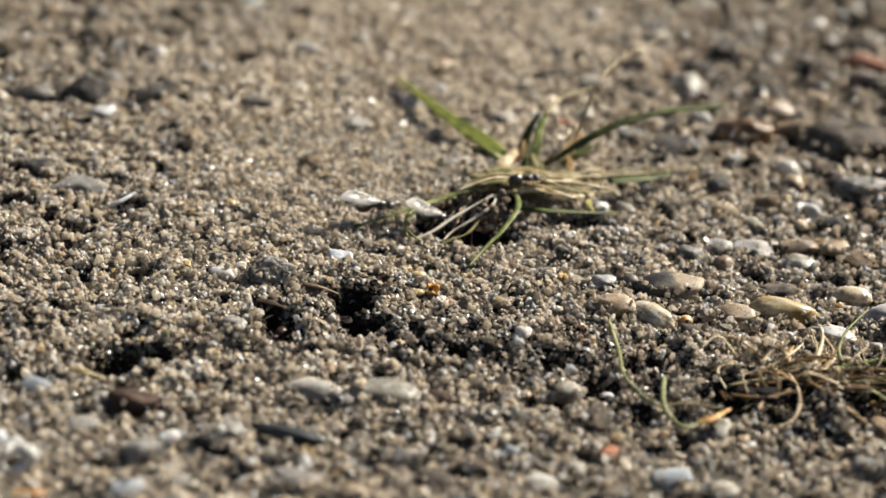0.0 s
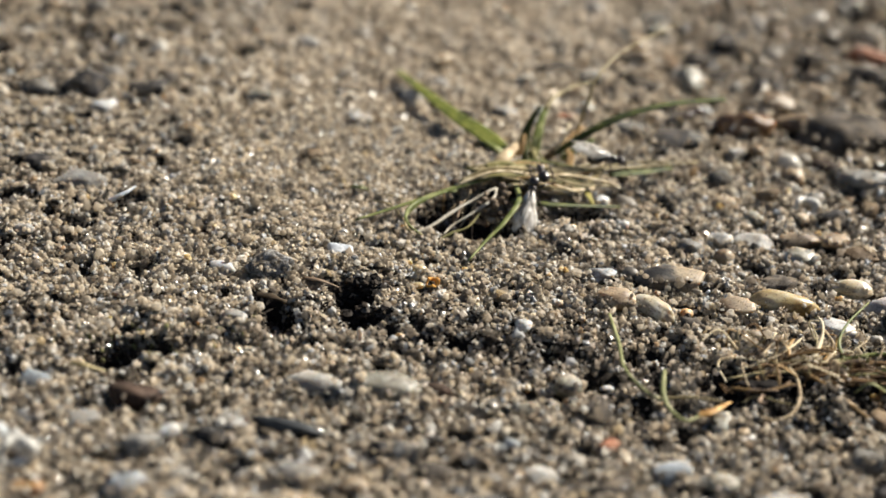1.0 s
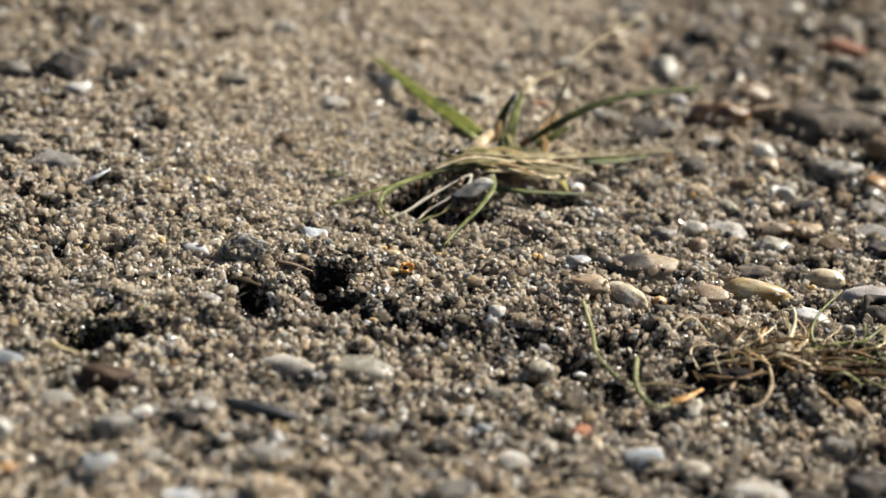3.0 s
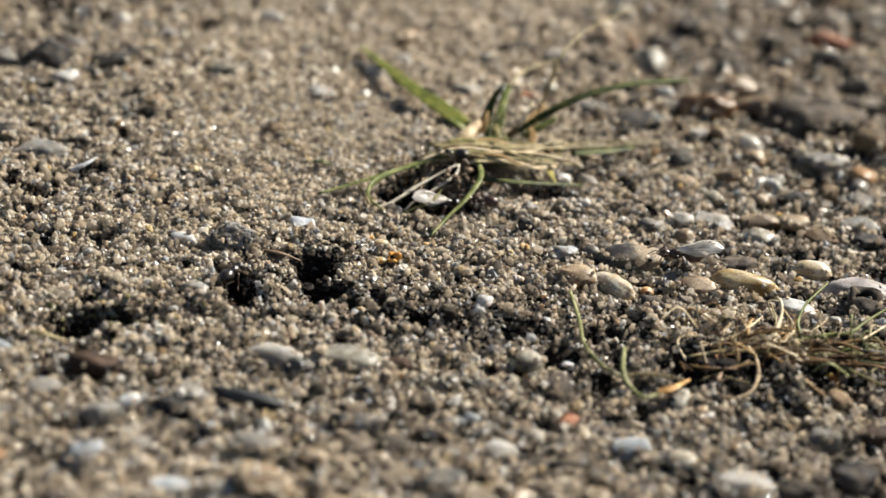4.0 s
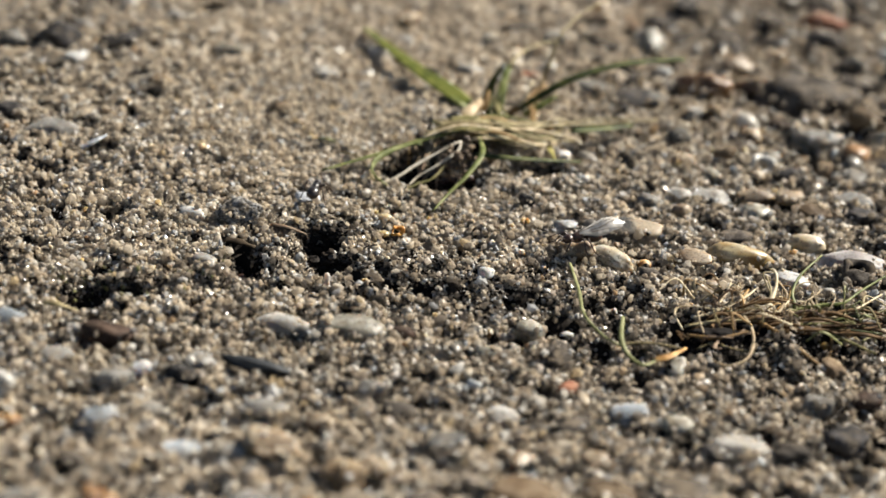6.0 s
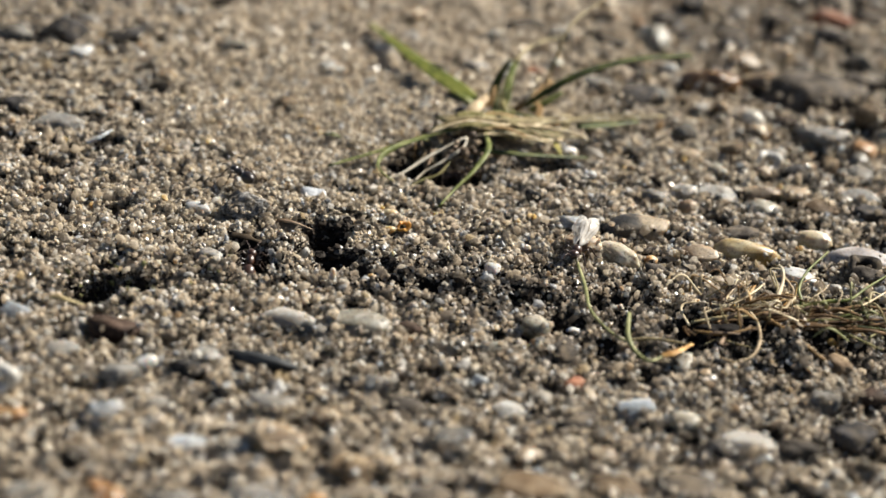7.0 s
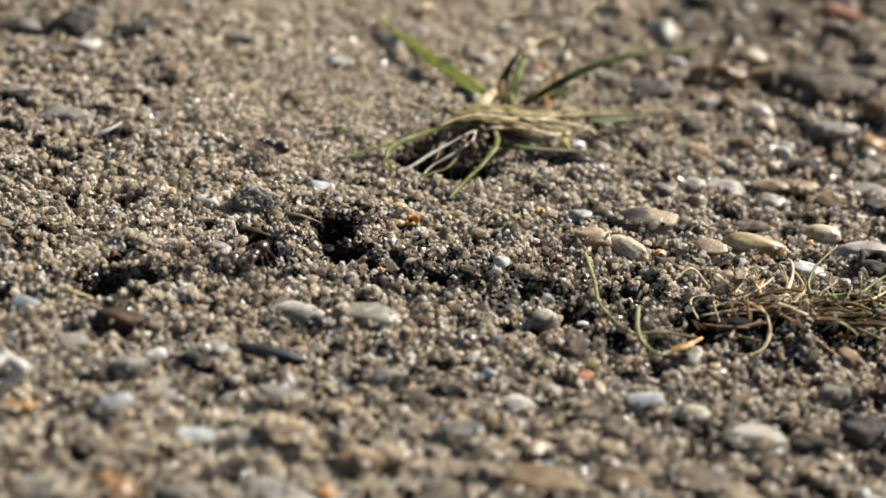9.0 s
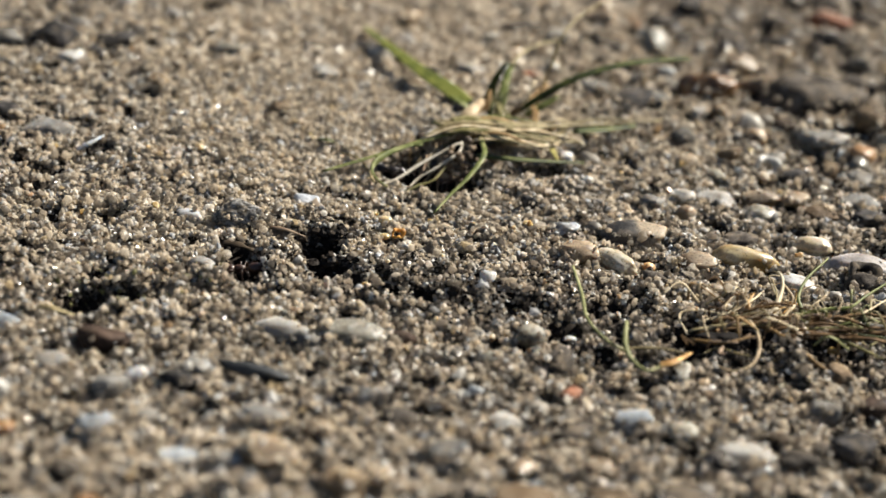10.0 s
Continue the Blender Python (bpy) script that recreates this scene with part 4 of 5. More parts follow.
# ---- dry root mat with green shoots ----
mat_of_roots = thing("dry_grass_clump", "tangled clump of dry grass roots with a few green shoots", "grass", 33.0, -12.0)
for words, mat, wide, points in [
    ("pale thread", PALE_STRAW, 0.26, [(24.5, -13.8, 0.3), (23.8, -11.6, 0.9), (24.8, -10.9, 1.3), (28.0, -11.0, 1.4)]),
    ("pale straw", PALE_STRAW, 0.34, [(25.6, -11.8, 0.6), (28.0, -10.9, 1.2), (30.6, -8.8, 1.8), (32.2, -5.9, 1.6)]),
    ("pale stem", PALE_STRAW, 0.42, [(32.3, -11.5, 0.8), (33.0, -9.5, 1.8), (33.7, -7.3, 2.6), (33.8, -5.8, 3.2), (33.5, -4.8, 3.3)]),
    ("pale stem", ROOT, 0.34, [(33.6, -10.4, 0.8), (34.8, -7.9, 1.8), (34.4, -6.7, 2.4), (33.9, -5.6, 2.4)]),
    ("white-green stem", LIGHT_GREEN, 0.40, [(35.1, -10.4, 0.8), (35.6, -9.0, 1.4), (35.3, -7.6, 2.2), (36.3, -5.0, 3.0), (38.7, -1.3, 3.6)]),
    ("pale green shoot", LIGHT_GREEN, 0.42, [(34.9, -9.6, 1.2), (37.8, -9.2, 2.0), (40.0, -9.0, 2.4), (41.8, -7.0, 2.8), (45.0, -3.7, 3.4)]),
    ("pale straw", PALE_STRAW, 0.40, [(33.7, -11.7, 0.9), (36.4, -10.4, 1.6), (38.8, -10.9, 1.7), (41.1, -9.4, 2.0), (44.3, -5.8, 2.2)]),
    ("curled root", ROOT, 0.32, [(30.1, -11.1, 1.4), (30.7, -14.4, 1.7), (30.7, -17.4, 1.5), (29.9, -19.7, 1.0), (28.2, -20.6, 0.6), (26.9, -19.3, 0.3), (26.5, -17.5, 0.2)]),
    ("brown stalk", DRY_LEAF, 0.50, [(31.8, -13.1, 1.6), (34.1, -16.1, 1.5), (36.0, -18.4, 1.0), (37.8, -19.5, 0.4)]),
    ("brown root", DRY_LEAF, 0.42, [(24.9, -15.2, 0.5), (27.6, -16.3, 1.1), (30.8, -14.9, 1.5)]),
    ("tan root", STRAW, 0.40, [(24.7, -13.5, 0.5), (27.9, -12.7, 1.0), (32.1, -12.5, 1.5), (36.1, -10.9, 1.5)]),
    ("thin root", ROOT, 0.22, [(29.1, -7.7, 1.8), (28.0, -10.3, 1.3), (27.8, -12.8, 0.5)]),
    ("thin root", ROOT, 0.22, [(31.2, -6.5, 1.6), (30.5, -9.9, 1.4), (30.7, -12.7, 0.8)]),
    ("thin root", STRAW, 0.20, [(33.1, -4.6, 2.4), (33.3, -7.6, 1.8), (31.8, -11.1, 1.0)]),
    ("green shoot", GREEN, 0.40, [(36.2, -10.9, 1.2), (38.5, -12.7, 1.6), (43.4, -12.7, 1.4)]),
    ("green shoot", OLIVE, 0.40, [(35.5, -12.0, 1.0), (38.3, -14.2, 1.6), (42.4, -16.1, 1.0)]),
    ("green shoot", GREEN, 0.36, [(37.6, -11.9, 1.2), (40.3, -11.1, 2.0), (43.7, -9.7, 2.0)]),
    ("brown root", DRY_LEAF, 0.42, [(38.6, -10.7, 1.4), (38.6, -13.6, 1.0), (38.1, -16.5, 0.4)]),
    ("straw", STRAW, 0.34, [(39.9, -11.4, 1.2), (41.2, -14.0, 0.9), (42.2, -16.1, 0.4)]),
    ("olive stem", OLIVE, 0.34, [(33.2, -12.9, 1.2), (36.9, -12.8, 1.8), (40.8, -11.4, 1.8), (44.6, -8.0, 1.8)]),
    ("thin root", STRAW, 0.22, [(25.7, -17.2, 0.2), (27.1, -16.9, 0.8), (29.1, -17.8, 0.9), (32.3, -17.6, 0.5)]),
]:
    put("strand", strip(points, wide, wide * 0.7, 0.4, wobble=0.1), mat, mat_of_roots, words)
rng = random.Random(12)
dark_root = plant("dark_root", (0.034, 0.018, 0.007), (0.09, 0.05, 0.02), (0.18, 0.108, 0.046), 0.7)
cx, cy = 30.4, -12.7
for n in range(46):  # a brown felted core low in the clump
    x, y = cx + rng.gauss(2.5, 4.2), cy + rng.gauss(0.3, 1.0)
    g, reach = radians(rng.gauss(6, 18)), rng.uniform(3, 7)
    p0 = Vector((x, y, float(rise(x, y)) + rng.uniform(0.3, 1.5)))
    p2 = p0 + Vector((math.cos(g) * reach, math.sin(g) * reach * 0.6, rng.uniform(-0.3, 0.7)))
    p2.z = max(p2.z, float(rise(p2.x, p2.y)) + 0.2)
    p1 = (p0 + p2) / 2 + Vector((0, rng.uniform(-0.7, 0.7), rng.uniform(0.1, 0.8)))
    put("strand", strip([p0, p1, p2], rng.uniform(0.25, 0.6), 0.3, 0.4, wobble=0.12), rng.choice([dark_root, dark_root, dark_root, BARK]), mat_of_roots)
for n in range(58):  # the matted rest
    x = rng.uniform(24, 52)
    y = rng.uniform(-17.0, -9.0) + 0.06 * (x - 30)
    g, reach = radians(rng.gauss(10, 55) + rng.choice((0, 180))), rng.uniform(1.5, 4.5)
    p0 = Vector((x, y, float(rise(x, y)) + rng.uniform(0.2, 2.2)))
    p2 = p0 + Vector((math.cos(g) * reach, math.sin(g) * reach * 0.7, rng.uniform(-0.8, 1.6)))
    p1 = (p0 + p2) / 2 + Vector((rng.uniform(-1.6, 1.6), rng.uniform(-1.8, 1.8), rng.uniform(0.2, 1.8)))
    if p2.z < float(rise(p2.x, p2.y)):
        p2.z = float(rise(p2.x, p2.y)) + 0.1
    mat = rng.choice([DRY_LEAF, STRAW, STRAW, ROOT, PALE_STRAW, dark_root, BARK] + ([GREEN, OLIVE, OLIVE, SHOOT, SHOOT] if x > 35 else []))
    put("strand", strip([p0, p1, p2], rng.uniform(0.16, 0.38), 0.18, 0.4, wobble=0.12), mat, mat_of_roots)
for n in range(30):  # fine curling threads over the top of the clump
    x, y = rng.uniform(25.5, 38), rng.uniform(-13.0, -5.5)
    p0 = Vector((x, y, float(rise(x, y)) + rng.uniform(0.3, 1.0)))
    p1 = p0 + Vector((rng.uniform(-1.0, 1.6), rng.uniform(-0.5, 1.6), rng.uniform(0.5, 1.4)))
    p2 = p1 + Vector((rng.uniform(-0.8, 1.8), rng.uniform(-0.4, 1.8), rng.uniform(-0.5, 0.7)))
    p3 = p2 + Vector((rng.uniform(-1.4, 1.2), rng.uniform(-1.0, 1.0), rng.uniform(-0.9, 0.2)))
    p3.z = max(p3.z, float(rise(p3.x, p3.y)) + 0.1)
    put("strand", strip([p0, p1, p2, p3], rng.uniform(0.13, 0.24), 0.14, 0.4, wobble=0.15), rng.choice([PALE_STRAW, ROOT, ROOT, STRAW, ORANGE_LEAF]), mat_of_roots)
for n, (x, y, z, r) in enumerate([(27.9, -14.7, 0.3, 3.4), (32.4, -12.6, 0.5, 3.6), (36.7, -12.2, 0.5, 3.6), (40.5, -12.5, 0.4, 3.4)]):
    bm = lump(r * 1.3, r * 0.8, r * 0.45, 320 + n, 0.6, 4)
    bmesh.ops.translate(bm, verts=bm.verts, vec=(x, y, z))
    put("soil_clump", bm, SOIL_AND_SHADE, mat_of_roots, "dark fibrous soil")

# ---- loose shoots and litter ----
def litter(name, label, category, bm, mat, x, y, z=0.0):
    bmesh.ops.translate(bm, verts=bm.verts, vec=(-x, -y, -float(rise(x, y)) - z))
    ob = part(name, bm, mat)
    ob.location = (x * MM, y * MM, (float(rise(x, y)) + z) * MM)
    return tagged(ob, label, category)


litter("grass_shoot", "thin yellow-green shoot curving out of the grit", "plant", strip([(13.9, -3.5, 1.0), (14.6, -10.0, 1.4), (15.0, -15.1, 1.5), (16.7, -18.1, 1.1), (18.5, -18.9, 0.6)], 0.4, 0.3, 0.5), SHOOT, 16.5, -16.0)
litter("grass_shoot", "bent green shoot with a withered tip", "plant", strip([(18.5, -16.2, 2.2), (18.3, -19.5, 1.7), (18.9, -21.2, 1.1), (20.2, -22.5, 0.8), (21.6, -21.4, 0.8)], 0.5, 0.34, 0.5), SHOOT, 20.2, -20.5)
litter("leaf_scrap", "small orange withered leaf scrap on grit", "leaf", strip([(21.4, -21.5, 0.8), (22.7, -21.0, 1.1), (24.5, -18.4, 0.8)], 0.75, 0.24, 0.4, fold=0.3), ORANGE_LEAF, 22.7, -20.3)
litter("dry_twig", "thin pale dry stem lying across the grit", "stem", strip([(18.5, -18.5, 0.6), (21.2, -18.5, 1.0), (24.3, -18.4, 0.7)], 0.34, 0.26, 0.4), STRAW, 20.0, -18.8)
litter("leaf_scrap", "bright green leaf scrap on the sand", "leaf", strip([(-13.5, 22.5, 0.5), (-12.5, 21.5, 0.9), (-11.5, 22.3, 0.4)], 0.6, 0.2, 0.4, fold=0.3), GREEN, -12.6, 23.5)
litter("dry_twig", "thin dry grass stem lying on sand", "stem", strip([(-10.7, 21.0, 0.5), (-9.0, 20.2, 0.9), (-7.0, 19.6, 0.7)], 0.24, 0.2, 0.5), PALE_STRAW, -9.0, 22.0)
litter("straw_sliver", "flat sliver of pale straw on sand", "straw", strip([(-34.1, -22.1, 0.8), (-32.6, -23.1, 1.2), (-30.9, -22.9, 0.7)], 0.7, 0.25, 0.3), STRAW, -32.9, -21.2)
litter("bark_flake", "dark brown crust plate over a burrow", "bark", strip([(-20.1, -4.8, 0.4), (-18.6, -5.4, 0.6), (-17.0, -5.9, 0.4)], 0.8, 0.24, 0.5, 0.7, wobble=0.3), DARK_CRUST, -18.6, -5.0)
litter("bark_flake", "thin curved brown bark flake on sand", "bark", strip([(-16.0, -0.8, 0.6), (-14.3, -1.5, 0.8), (-12.4, -2.0, 0.5)], 0.5, 0.2, 0.25), BARK, -14.4, -0.6)
splinter = part("slate_splinter", lump(8.4, 1.5, 1.2, 83, 0.3, 4, 0.2, 0.05, 0.9), CHARCOAL)
x, y = -13.9, -29.1
splinter.matrix_world = pose(x * MM, y * MM, (float(np.max(rise(np.linspace(x - 3, x + 3, 9), np.full(9, y)))) + 0.25) * MM, 14, 3, -9)
tagged(splinter, "long black slate splinter among blurred pebbles", "stone chip")
litter("stone_sliver", "blue-grey stone sliver stuck in sand", "stone chip", strip([(-38.2, 13.9, 0.2), (-37.0, 14.1, 0.9), (-35.8, 15.9, 1.2)], 0.7, 0.4, 0.3), STONES["blue"][0], -37.4, 15.8)
litter("quartz_peg", "small upright whitish quartz grain", "stone chip", strip([(-9.3, -12.4, 0.0), (-9.4, -12.4, 0.8), (-9.4, -12.3, 1.6)], 0.7, 0.5, 0.7, 0.9, steps=3), STONES["white"][0], -9.3, -12.2)


def soil_heap(x, y, wide, deep, high, count, seed):
    """Black crumbs thrown up beside a burrow, ragged in outline."""
    rng = random.Random(seed)
    heap = bmesh.new()
    for n in range(count):
        u, v = rng.gauss(0, 0.42), rng.gauss(0, 0.42)
        s = rng.uniform(0.22, 0.62) if n % 5 else rng.uniform(0.6, 0.95)
        crumb = lump(s * 1.2, s, s * 0.9, seed * 100 + n, 0.7, 2, 0.0, 0.25)
        px, py = x + u * wide, y + v * deep
        up = high * max(0.0, 1 - (u * u + v * v) * 1.6) * rng.uniform(0.1, 1.0)
        bmesh.ops.translate(crumb, verts=crumb.verts, vec=(px - x, py - y, float(rise(px, py)) - float(rise(x, y)) + up + 0.15 * s))
        me = bpy.data.meshes.new("crumb")
        crumb.to_mesh(me)
        crumb.free()
        heap.from_mesh(me)
        bpy.data.meshes.remove(me)
    ob = part("soil_heap", heap, SOIL_AND_SHADE, smooth=False)
    ob.location = (x * MM, y * MM, float(rise(x, y)) * MM)
    return tagged(ob, "ragged heap of black soil crumbs beside a burrow", "soil", kind="stuff")


for n, row in enumerate([(-10.3, -0.6, 3.4, 1.5, 1.2, 64), (-10.2, -5.2, 2.4, 2.0, 0.6, 36), (-7.4, -6.6, 4.5, 2.2, 0.5, 36), (-2.0, -10.6, 6.0, 2.4, 0.3, 30), (6.0, -10.4, 5.0, 2.4, 0.3, 18),
                         (-17.6, -7.2, 1.6, 1.6, 0.5, 24), (-31.3, -17.9, 2.8, 1.8, 0.8, 44), (-26.6, -15.8, 2.2, 0.8, 0.3, 14), (12.4, -14.4, 2.6, 1.6, 0.3, 20), (23.1, -6.5, 1.4, 0.9, 0.2, 10)]):
    soil_heap(*row, 31 + n)


bm = lump(2.5, 1.7, 0.8, 77, 0.3, 4, 0.35)
bmesh.ops.rotate(bm, verts=bm.verts, matrix=Matrix.Rotation(radians(26), 3, "X"))
flake = part("white_flake", bm, FLAKE)
x, y = -13.2, 7.2
flake.location = (x * MM, y * MM, (float(rise(x, y)) + 0.55) * MM)
tagged(flake, "bluish-white worn shell flake leaning on the sand", "flake")


def ring_shell(label, x, y, outer, inner, high, pitch, mat):
    """A broken ring of shell or worn stone with a hole through it."""
    bm = bmesh.new()
    rings = []
    for i in range(28):
        g = 2 * math.pi * i / 28
        mid, half = (outer + inner) / 2 * (1 + 0.12 * math.sin(2 * g) + 0.08 * math.sin(3 * g + 2)), (outer - inner) / 2 * (1 + 0.35 * math.sin(g + 1) + 0.2 * math.sin(4 * g))
        ring = []
        for k in range(8):
            q = 2 * math.pi * k / 8
            r = mid + half * math.cos(q)
            ring.append(bm.verts.new((r * math.cos(g), r * math.sin(g) * 0.9, high / 2 * math.sin(q) * (1 + 0.3 * math.sin(2 * g + 1)) + 0.2 * math.sin(3 * g))))
        rings.append(ring)
    for i in range(28):
        n = rings[(i + 1) % 28]
        for k in range(8):
            bm.faces.new((rings[i][k], n[k], n[(k + 1) % 8], rings[i][(k + 1) % 8]))
    ob = part("ring_fragment", bm, mat)
    ob.matrix_world = pose(x * MM, y * MM, (float(rise(x, y)) + outer * (0.12 + 0.55 * math.sin(radians(pitch)))) * MM, pitch, 8, 12)
    return tagged(ob, label, "shell")


ring_shell("broken white ring-shaped shell fragment", -34.9, -38.6, 1.6, 0.6, 1.0, 56, SHELL)
ring_shell("small pale ring-shaped shell fragment among pebbles", 36.2, 27.7, 1.6, 0.8, 0.9, 42, SHELL)
ring_shell("grey ring-shaped worn stone", 43.1, 1.6, 1.9, 0.8, 1.1, 20, STONES["slate"][0])
ring_shell("small open orange seed husk on the sand", -3.5, 1.2, 0.72, 0.34, 0.5, 36, ORANGE)
pebble(-4.9, 3.2, 1.6, 1.1, 0.5, 10, "honey", "small honey-yellow grain beside the orange husk")
pebble(-4.8, 0.5, 1.2, 1.0, 0.4, 10, "honey", "small honey-yellow grain beside the orange husk")


# ---- loose sand, grit and soil ----
def grains(name, count, small, large, mat, label, seed, keep, detail=1, sink=0.15, span=(-58, 114), tries=5, perch=1.0):
    """Angular grains, too many to count, lying on the relief; keep(x, y) gives how likely one lies there."""
    rng = np.random.default_rng(seed)
    shape = bmesh.new()
    if detail < 0:  # the finest: eight-sided
        tips = [shape.verts.new(q) for q in ((1.2, 0, 0), (0, 1.2, 0), (-1.2, 0, 0), (0, -1.2, 0), (0, 0, 1.2), (0, 0, -1.2))]
        for k in range(4):
            shape.faces.new((tips[k], tips[(k + 1) % 4], tips[4]))
            shape.faces.new((tips[(k + 1) % 4], tips[k], tips[5]))
        shape.verts.index_update()
    elif detail:
        bmesh.ops.create_icosphere(shape, subdivisions=detail, radius=1.0)
    else:
        bmesh.ops.create_cube(shape, size=1.3)
        bmesh.ops.triangulate(shape, faces=shape.faces)
    base = np.array([v.co[:] for v in shape.verts])
    tris = np.array([[v.index for v in f.verts] for f in shape.faces])
    shape.free()
    low, high = span
    y = rng.uniform(low, high, count * tries)
    x = rng.uniform(-76, 76, count * tries)
    ok = (np.abs(x) < 43 + (y + 55) * 0.2) & (rng.random(len(x)) < keep(x, y))
    lift = np.full(len(x), -99.0)
    stray = rng.random(len(x))
    for a, b, c, d, turn, zc, thick in PEBBLES:
        g = radians(turn)
        u, v = (x - a) * math.cos(g) + (y - b) * math.sin(g), -(x - a) * math.sin(g) + (y - b) * math.cos(g)
        rr = (u / c) ** 2 + (v / d) ** 2
        on = rr < 0.22  # a few grains rest on the stone
        lift[on] = zc + 0.43 * thick * np.sqrt(np.clip(1 - 4 * rr[on], 0.05, 1))
        ok &= (rr > 0.2) | ((stray < perch * (0.012 + 0.9 * rr * (rr > 0.16))) & (thick > 0))
    x, y, lift = x[ok][:count], y[ok][:count], lift[ok][:count]
    n = len(x)
    r = small + (large - small) * rng.random(n) ** 2.0
    z = np.maximum(rise(x, y), lift) + r * rng.uniform(-sink, 0.9, n)
    size = r[:, None] * rng.uniform(0.48, 1.4, (n, 3))
    q = rng.normal(size=(n, 4))
    q /= np.linalg.norm(q, axis=1)[:, None]
    w, i, j, k = q.T
    turn = np.stack([1 - 2 * (j * j + k * k), 2 * (i * j - k * w), 2 * (i * k + j * w), 2 * (i * j + k * w), 1 - 2 * (i * i + k * k),
                     2 * (j * k - i * w), 2 * (i * k - j * w), 2 * (j * k + i * w), 1 - 2 * (i * i + j * j)], -1).reshape(n, 3, 3)
    local = base[None] * size[:, None] * rng.uniform(0.58, 1.3, (n, len(base), 1))
    verts = np.einsum("nij,nvj->nvi", turn, local) + np.stack([x, y, z], -1)[:, None]
    faces = tris[None] + (np.arange(n) * len(base))[:, None, None]
    me = bpy.data.meshes.new(name)
    me.vertices.add(n * len(base))
    me.vertices.foreach_set("co", (verts * MM).astype(np.float32).ravel())
    me.loops.add(faces.size)
    me.loops.foreach_set("vertex_index", faces.astype(np.int32).ravel())
    me.polygons.add(faces.size // 3)
    me.polygons.foreach_set("loop_start", np.arange(0, faces.size, 3, dtype=np.int32))
    me.polygons.foreach_set("use_smooth", np.repeat(rng.random(n) < 0.08, len(tris)))
    me.update(calc_edges=True)
    me.materials.append(mat)
    return tagged(new(name, me), label, name.replace("_", " "), kind="stuff")


def sand_share(x, y):
    return np.clip((1 - 0.93 * soil_shade_share(x, y)) * (1 - 0.75 * grit_share(x, y)), 0, 1)


def dust_share(x, y):
    """Dry fine sand lies pale on the open ground."""
    return np.clip((1 - 0.95 * soil_shade_share(x, y)) * (1 - 0.7 * grit_share(x, y)), 0, 1)


def moss_share(x, y):
    """Thin yellow-green moss near the burrows."""
    return np.exp(-(((x + 20) / 6) ** 2 + ((y + 12) / 4) ** 2)) * 0.5 * smooth_noise(x / 1.5, y / 1.5) ** 2 + np.exp(-(((x + 29) / 4) ** 2 + ((y + 16) / 3) ** 2)) * 0.4


BAND = (-36, 42)
grains("moss", 1500, 0.12, 0.3, MOSS, "thin yellow-green moss specks on sand", 19, moss_share, 1, 0.0, (-26, 2), 20)
grains("fine_sand", 16000, 0.11, 0.2, DUST, "fine pale beige sand filling the gaps", 20, dust_share, -1, 0.4, BAND)
grains("sand", 36000, 0.10, 0.40, SAND, "coarse beige quartz sand covering the ground", 21, sand_share, 1, 0.5, BAND)
grains("sand", 40000, 0.10, 0.28, SAND, "angular beige quartz sand covering the ground", 41, sand_share, 0, 0.5, BAND)
grains("sand_dust", 40000, 0.055, 0.12, SAND, "tiny beige sand particles between the grains", 43, sand_share, -1, -0.5, (-30, 34))
grains("grit", 6000, 0.18, 0.44, GRIT, "grey glinting grit between the pebbles", 22, lambda x, y: grit_share(x, y) * (1 - 0.6 * soil_shade_share(x, y)) * (hollow_depth(x, y) < 0.3), 1, 0.4, BAND)
grains("grit", 7000, 0.2, 0.46, GRIT, "angular grey grit between the pebbles", 42, lambda x, y: grit_share(x, y) * (1 - 0.6 * soil_shade_share(x, y)) * (hollow_depth(x, y) < 0.3), 0, 0.4, BAND)
grains("soil", 16000, 0.15, 0.34, SOIL_AND_SHADE, "dark crumbly soil and painted shade in burrows and hollows", 23, soil_shade_share, 0, 0.15, BAND, 10, 0.0)
grains("fine_sand", 30000, 0.11, 0.24, DUST, "pale dry sand drifted behind the grass tuft", 45, lambda x, y: 0.9 * np.exp(-(((x + 14) / 28) ** 4 + ((y - 34) / 19) ** 4)) * (1 - soil_shade_share(x, y)), -1, 0.0, (12, 42), 8)
grains("coarse_sand", 3500, 0.34, 0.56, SAND, "larger rounded sand grains", 24, sand_share, 1, 0.15, BAND)
grains("coarse_grit", 2600, 0.28, 0.46, GRIT, "larger glassy grey grains", 25, lambda x, y: grit_share(x, y) * (1 - soil_shade_share(x, y)), 1)
grains("quartz_chips", 1000, 0.3, 0.6, QUARTZ, "glassy quartz chips among the coarse sand", 28, lambda x, y: np.clip(grit_share(x, y) - 0.15, 0, 1) * (1 - soil_shade_share(x, y)), 1, 0.2)
grains("clear_sand", 26000, 0.12, 0.34, CLEAR, "clear glassy quartz grains in the sand", 44, lambda x, y: (1 - 0.7 * soil_shade_share(x, y)) * (hollow_depth(x, y) < 0.3), 1, 0.1, BAND)
